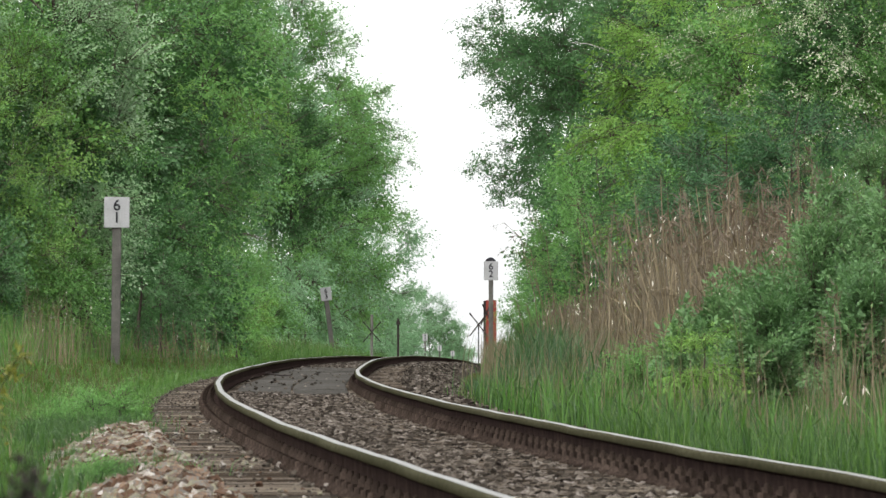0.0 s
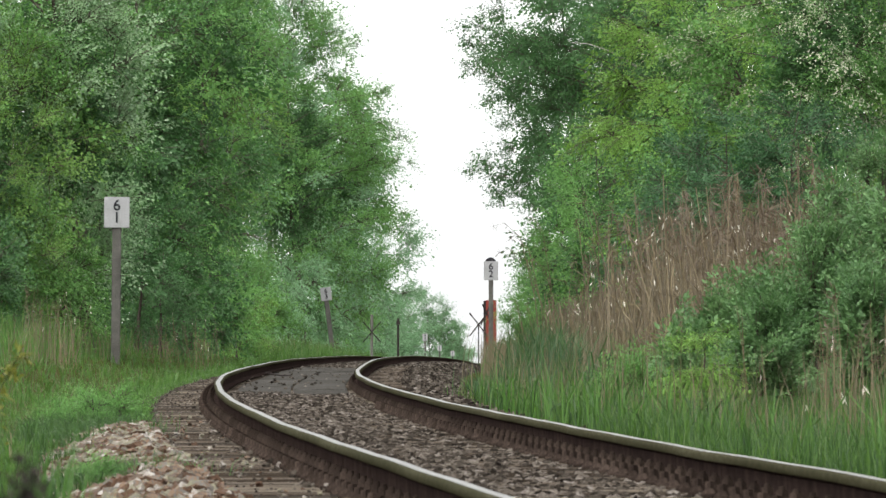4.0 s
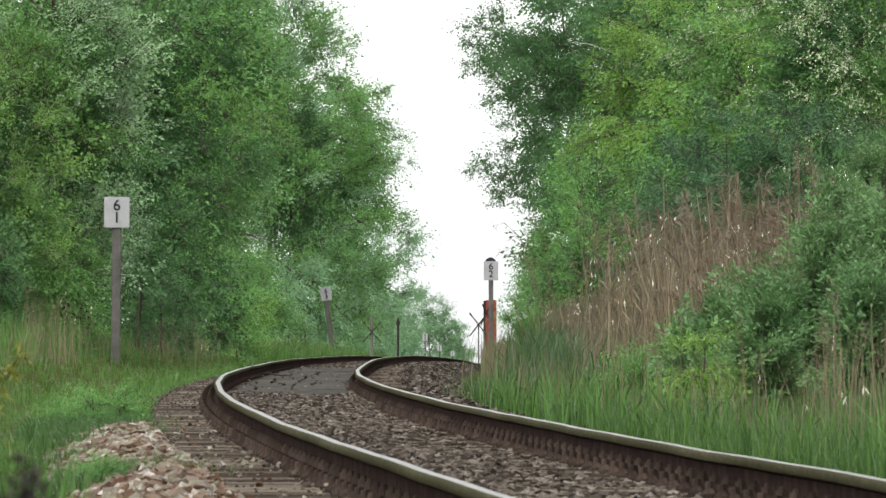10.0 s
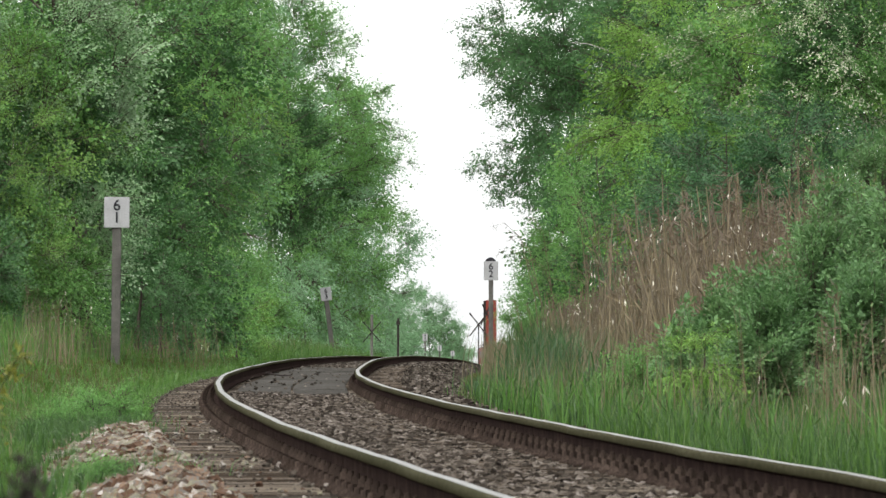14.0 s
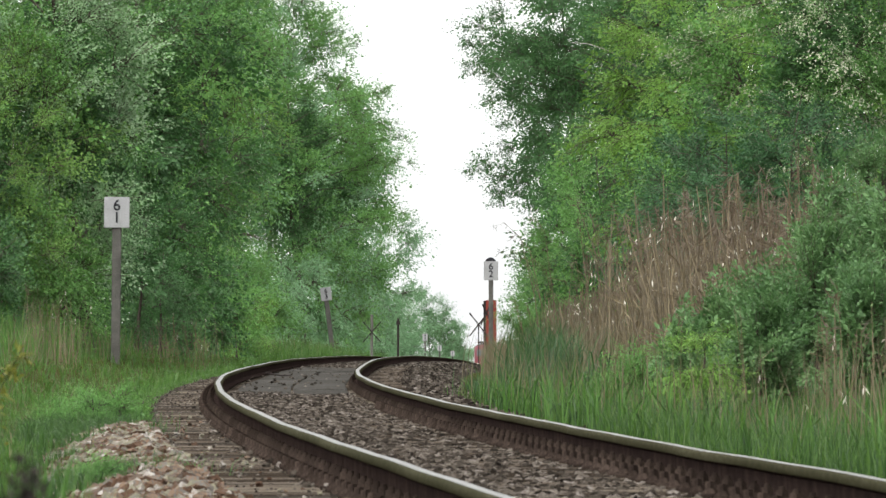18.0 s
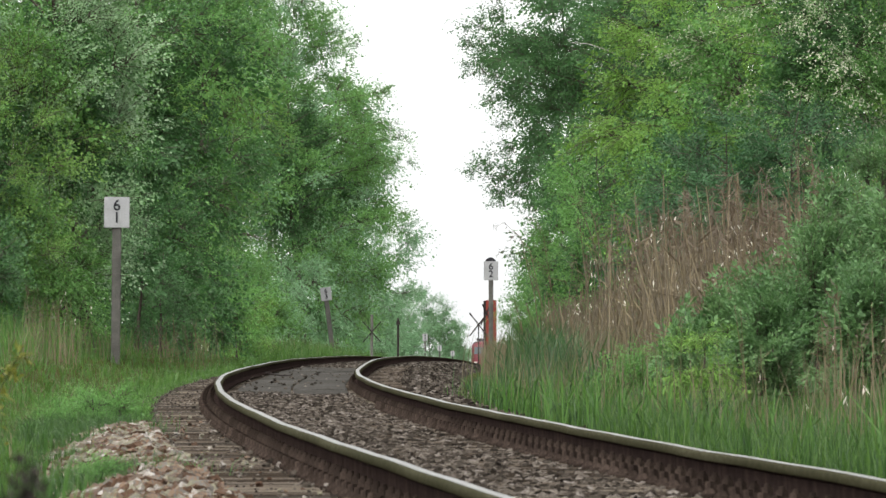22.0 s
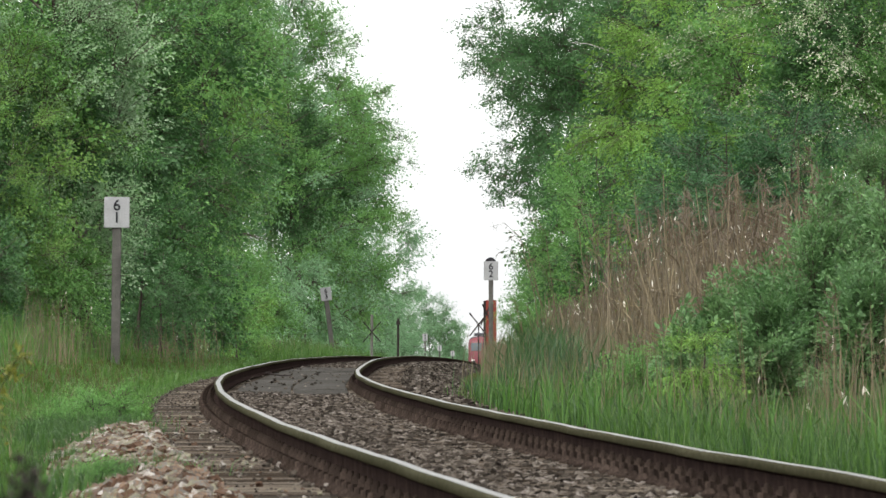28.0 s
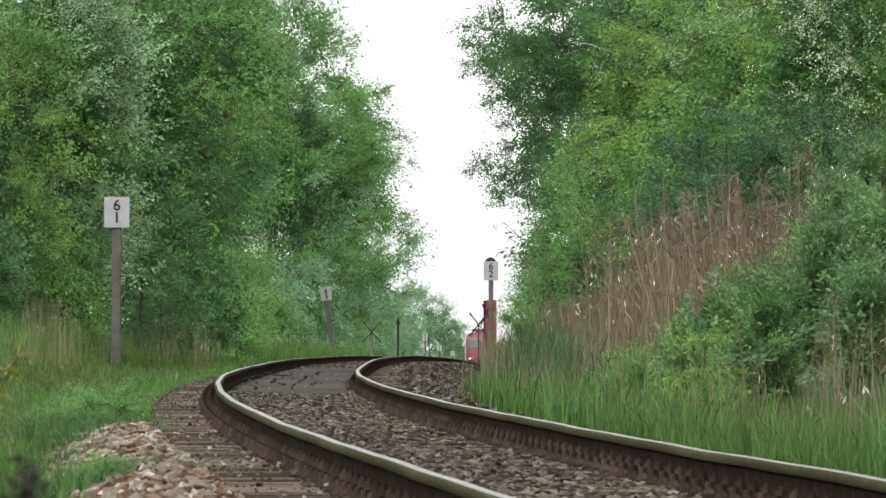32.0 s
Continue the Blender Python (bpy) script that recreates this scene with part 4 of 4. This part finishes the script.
def build_weeds():
    """Two single plants close to the camera."""
    rng = np.random.default_rng(77)
    x, y = -1.46, 27.5
    weed = tagged(new("yellow_weed"), "leaning weed with yellowish leaf whorls", "weed")
    z0 = float(ground_z(x, y)) - .03
    weed.matrix_basis = pose(x, y, z0, 0, 0, 0)
    tip = np.array([.17, 0, .54 - z0])
    v, f = tube([[0, 0, 0], [.03, 0, tip[2] * .5], [.085, 0, tip[2] * .8], tip], [.005, .004, .003, .002], 5)
    part("stalk", mesh_of("stalk", v, f, TAR, True), weed)
    for t in (.62, .70, .78, .86, .93, 1.0):
        n = 26
        c = np.array([np.interp(t, [0, .5, .8, 1], [0, .03, .085, .17]), 0, tip[2] * t])
        p = c + rng.normal(size=(n, 3)) * .014 * (2.6 - 1.8 * t)
        v, f = leaves(rng, p, rng.normal(size=(n, 3)) + [.6, 0, .2], .036, .014)
        part("leaf_whorl", mesh_of("leaf_whorl", v, f, YELLOWISH), weed)["kind"] = "stuff"
    x, y = -.425, 9.2
    dock = tagged(new("dried_dock"), "dried dark brown dock seed head in the grass", "weed")
    z0 = float(ground_z(x, y)) - .03
    dock.matrix_basis = pose(x, y, z0)
    top = .40 - z0
    v, f = tube([[0, 0, 0], [.004, 0, top * .5], [0, 0, top]], [.004, .003, .002], 5)
    part("stalk", mesh_of("stalk", v, f, TAR, True), dock)
    n = 240
    p = rng.normal(size=(n, 3)) * [.011, .011, .022] + [0, 0, top - .02]
    v, f = leaves(rng, p, rng.normal(size=(n, 3)), .012, .008)
    part("seed_head", mesh_of("seed_head", v, f, TAR), dock)["kind"] = "stuff"


# ---- signs and crossing ----


def words(text, size, material):
    cu = bpy.data.curves.new("digit", "FONT")
    cu.offset = .003
    cu.body, cu.size, cu.extrude, cu.align_x, cu.align_y = text, size, .003, "CENTER", "CENTER"
    cu.materials.append(material)
    ob = bpy.data.objects.new("digit", cu)
    scene.collection.objects.link(ob)
    me = bpy.data.meshes.new_from_object(ob.evaluated_get(bpy.context.evaluated_depsgraph_get()))
    bpy.data.objects.remove(ob)
    return me


def kilometre_post(label, x, y, top, digits, w=.45, h=.54, lean=0.0, turn=0.0, post_w=.16, bars=False):
    z0 = float(ground_z(x, y)) - .1
    thing = tagged(new("kilometre_post"), label, "kilometre post", "kilometre posts")
    thing.matrix_basis = pose(x, y, z0, 0, lean, turn)
    tall = top - z0
    part("post", from_bm("post", box(post_w, post_w, tall - h + .2, .015, (0, .06, (tall - h + .2) / 2)), POST), thing, label="weathered brown-grey concrete post")
    plate = part("plate", from_bm("plate", box(w, .05, h, .012, (0, 0, 0)), PLATE), thing, pose(0, -post_w / 2 - .02 + .06, tall - h / 2), "weathered white plate")
    for k, d in enumerate(digits):
        zz = (.5 - k) * h * .40 + .01
        if bars:
            part("marking", from_bm("marking", box(.09, .004, .16), INK), plate, pose(0, -.029, zz), "dark marking")
        else:
            part("digit", words(d, h * .50, INK), plate, pose(0, -.034, zz, 90, 0, 0), "black numeral " + d)
    return thing


def cross(label, x, y, zc, arm, turn, pole_top, pole=.05, wide=.06, tilt=45, pole_mat=TAR):
    """A warning cross of two boards on a pole, seen from behind."""
    z0 = float(ground_z(x, y)) - .1
    thing = tagged(new("crossing_sign"), label, "crossing sign", "warning crosses at the level crossing")
    thing.matrix_basis = pose(x, y, z0, 0, 0, turn)
    p = bmesh.new()
    rod(p, (0, 0, 0), (0, 0, pole_top - z0), pole, n=10)
    part("pole", from_bm("pole", p, pole_mat), thing)
    for k in (-1, 1):
        part("board", from_bm("board", box(arm * 2, .025, wide * 2, .006), TAR), thing, pose(0, -.07 - .03 * k, zc - z0, 0, k * tilt, 0), "dark unpainted back of a crossing board")
    return thing


def build_signs():
    kilometre_post("white plate with black numerals on a concrete post", -5.80, 160, .536 + 2.83, "61", .45, .545, .6)
    kilometre_post("white plate with black numerals beside the crossing", 1.38, 260, .536 + 2.75, "62", .42, .545, 0, 0, .135)
    kilometre_post("leaning white plate on a slanting concrete post", -4.33, 360, .536 + 2.79, "63", .43, .53, -7.0, 8, .17)
    for x, y, up in ((-1.35, 680, 1.75), (-.31, 830, 1.08), (.98, 930, .62)):
        kilometre_post("distant white plate on a post", x, y, .536 + up, "..", .38, .52, 0, 0, .15, bars=True)
    # level crossing
    cross("dark warning cross on a thin pole", 1.12, 285, .536 + 1.02, .46, 0, .536 + 1.05, .02, .022, 52)
    cross("dark warning cross edge-on beside a red board", 1.30, 282, .536 + 1.32, .42, 55, .536 + 1.75, .04, .025, 50)
    cross("dark warning cross on a grey timber post", -2.36, 300, .536 + .83, .45, 0, .536 + 1.40, .05, .018, 49, GREYWOOD)
    z0 = float(ground_z(1.66, 286)) - .1
    board = tagged(new("red_barrier_board"), "faded red board standing behind the kilometre post", "barrier")
    board.matrix_basis = pose(1.52, 286, z0)
    part("panel", from_bm("panel", box(.34, .06, 1.5, .01), RED), board, pose(0, 0, .536 + 1.05 - z0), "faded red panel")
    for s in (-1, 1):
        part("leg", from_bm("leg", box(.06, .06, 1.6, .005), TAR), board, pose(s * .14, .06, .7))
    lamp = tagged(new("crossing_lamp"), "dark round-hooded crossing lamp on a pole", "signal lamp")
    lamp.matrix_basis = pose(1.50, 285, z0)
    p = bmesh.new()
    rod(p, (0, 0, 0), (0, 0, 3.3), .05, n=10)
    part("pole", from_bm("pole", p, TAR), lamp)
    p = bmesh.new()
    bmesh.ops.create_uvsphere(p, u_segments=16, v_segments=8, radius=.19, matrix=Matrix.Diagonal((1, .6, 1, 1)))
    part("hood", from_bm("hood", p, INK, True), lamp, pose(0, 0, .536 + 2.95 - z0))
    old = tagged(new("marker_post"), "dark wooden marker post with a small board", "post")
    oz = float(ground_z(-1.42 - 1.5, 290)) - .1
    old.matrix_basis = pose(-1.44, 290, oz)
    part("stake", from_bm("stake", box(.07, .07, 1.75, .01, (0, 0, .87)), TAR), old)
    part("board", from_bm("board", box(.12, .03, .14, .005), TAR), old, pose(0, -.06, 1.6))
    # concrete slabs of a footway between the rails
    way = tagged(new("footway_slabs"), "flat grey concrete slabs laid between the rails", "crossing slab")
    rng = random.Random(8)
    slab = from_bm("slab", box(.60, 4.76, .10, .02), CONCRETE)
    for j in range(14):
        y = 96.5 + j * 4.8
        a = -math.degrees(math.atan(float(track_x(y + 2) - track_x(y - 2)) / 4))
        tilt = math.degrees(math.atan(float(track_z(y + 2) - track_z(y - 2)) / 4))
        for s in (-.31, .31):
            part("slab", slab, way, pose(float(track_x(y)) + s, y, float(track_z(y)) - .205 + rng.uniform(-.008, .008), tilt, rng.uniform(-.6, .6), a))
    # what lies about
    v = np.array([[x, y, z] for x in (-1, 1) for y in (-1, 1) for z in (-1, 1)], float) * np.random.default_rng(4).uniform(.6, 1.0, (8, 3)) * [.055, .05, .035]
    white = tagged(new("stone", mesh_of("stone", v, [[0, 1, 3, 2], [4, 6, 7, 5], [0, 4, 5, 1], [2, 3, 7, 6], [0, 2, 6, 4], [1, 5, 7, 3]], CHALK)), "single white stone lying in the verge grass", "stone")
    white.matrix_basis = pose(-2.79, 83, float(ground_z(-2.79, 83)) + .11, 10, 5, 30)
    stick = tagged(new("stick"), "dark bent stick lying between the rails", "stick")
    stick.matrix_basis = pose(-2.28, 124, float(track_z(124)) - .135)
    v, f = tube([[-.16, 0, .04], [-.05, .05, .015], [.08, .02, .0], [.2, .1, .0]], [.006, .011, .012, .007], 6)
    part("stem", mesh_of("stem", v, f, TAR, True), stick)
    v, f = tube([[-.05, .05, .015], [-.10, .08, .05], [-.16, .1, .055]], [.008, .006, .004], 5)
    part("fork", mesh_of("fork", v, f, TAR, True), stick)


# ---- the train ----


def loft(rings, cap=True):
    n = len(rings[0])
    v = [p for r in rings for p in r]
    f = []
    for k in range(len(rings) - 1):
        f += [[k * n + i, k * n + (i + 1) % n, (k + 1) * n + (i + 1) % n, (k + 1) * n + i] for i in range(n)]
    if cap:
        f += [list(range(n))[::-1], [(len(rings) - 1) * n + i for i in range(n)]]
    return v, f


def build_train():
    """A red diesel railcar; its nose points along -y."""
    train = tagged(new("train"), "red railcar with dark windows coming along the line", "train")
    half = 1.45

    def ring(y, w, top, low):
        return [(-w, y, low), (-w * 1.0, y, 1.1), (-w, y, top * .80), (w * -.93, y, top * .90), (-w * .70, y, top * .96), (0, y, top),
                (w * .70, y, top * .96), (w * .93, y, top * .90), (w, y, top * .80), (w, y, 1.1), (w, y, low)]
    v, f = loft([ring(0, half * .88, 3.2, .6), ring(.22, half * .95, 3.52, .45), ring(1.0, half, 3.78, .45), ring(24, half, 3.72, .45), ring(24.8, half * .95, 3.3, .45), ring(25, half * .86, 2.6, .6)])
    part("body", mesh_of("body", v, f, TRAIN_RED, True), train)
    v, f = loft([[(-1.33, y, 3.42), (-1.0, y, 3.66), (0, y, 3.82), (1.0, y, 3.66), (1.33, y, 3.42)] for y in (.75, 24.2)])
    part("roof", mesh_of("roof", v, f, TRAIN_GREY, True), train, label="grey roof")
    part("roof_unit", from_bm("roof_unit", box(1.7, 3.2, .28, .06), TRAIN_GREY), train, pose(0, 5, 3.92))
    for s in (-1, 1):
        part("windscreen", from_bm("windscreen", box(1.08, .06, .80, .02), GLASS), train, pose(s * .60, -.03, 2.62, 0, 0, 0), "grey windscreen half")
        part("headlight", from_bm("headlight", box(.30, .08, .16, .03), LENS), train, pose(s * .95, .0, 1.25), "clear headlight")
        b = bmesh.new()
        rod(b, (0, 0, 0), (0, -.55, 0), .07, n=10)
        rod(b, (0, -.5, 0), (0, -.58, 0), .2, n=14)
        part("buffer", from_bm("buffer", b, TRAIN_DARK), train, pose(s * .875, .35, 1.05))
        for k in range(9):
            part("side_window", from_bm("side_window", box(.04, 1.5, .95, .03), GLASS), train, pose(s * 1.445, 3.2 + k * 2.25, 2.25))
        part("door", from_bm("door", box(.04, 1.3, 2.1, .02), TRAIN_WHITE), train, pose(s * 1.445, 1.75, 1.75), "pale passenger door")
    part("pillar", from_bm("pillar", box(.10, .07, .84, .02), TRAIN_RED), train, pose(0, -.04, 2.62), "red pillar between the windscreen halves")
    part("coupler", from_bm("coupler", box(.34, .5, .26, .05), TRAIN_DARK), train, pose(0, -.1, .95))
    part("apron", from_bm("apron", box(2.3, .3, .5, .05), TRAIN_DARK), train, pose(0, .35, .5))
    part("underframe", from_bm("underframe", box(2.4, 22, .6, .05), TRAIN_DARK), train, pose(0, 12.5, .62))
    for y in (3.2, 5.2, 19.8, 21.8):
        for s in (-1, 1):
            b = bmesh.new()
            rod(b, (-.06, 0, 0), (.06, 0, 0), .38, n=18)
            part("wheel", from_bm("wheel", b, IRON), train, pose(s * .752, y, .38))
    return train


build_ground()
BED = build_bed()
build_signs()
TRAIN = build_train()
build_trees()
build_reeds()
build_long_reeds()
build_tufts()
build_weeds()
build_grass()
build_track()
build_stones(BED)
build_single_stones(BED)


def motions():
    # the railcar comes up the line at 20 m/s
    rows = []
    for k in range(17):
        t = 2.0 * k
        y = 850 + 20 * (32 - t)
        a = math.degrees(math.atan(float(track_x(y + 20) - track_x(y)) / 20))
        g = math.degrees(math.atan(float(track_z(y + 20) - track_z(y)) / 20))
        rows.append((t, pose(float(track_x(y)), y, float(track_z(y)), g, 0, -a)))
    walk(TRAIN, rows)
    # boughs, reeds and tufts rock in the wind, with gusts
    for ob, rest, degrees, period, phase in SWAY:
        rows = []
        for k in range(41):
            t = .8 * k
            gust = .65 + .35 * math.sin(t * .42 + phase * .2) * math.sin(t * .17 + 1.0)
            a = degrees * gust * math.sin(2 * math.pi * t / period + phase)
            b = degrees * gust * .6 * math.sin(2 * math.pi * t / (period * 1.37) + 2 * phase)
            rows.append((t, rest @ pose(0, 0, 0, b, a * .5, a)))
        walk(ob, rows)


motions()
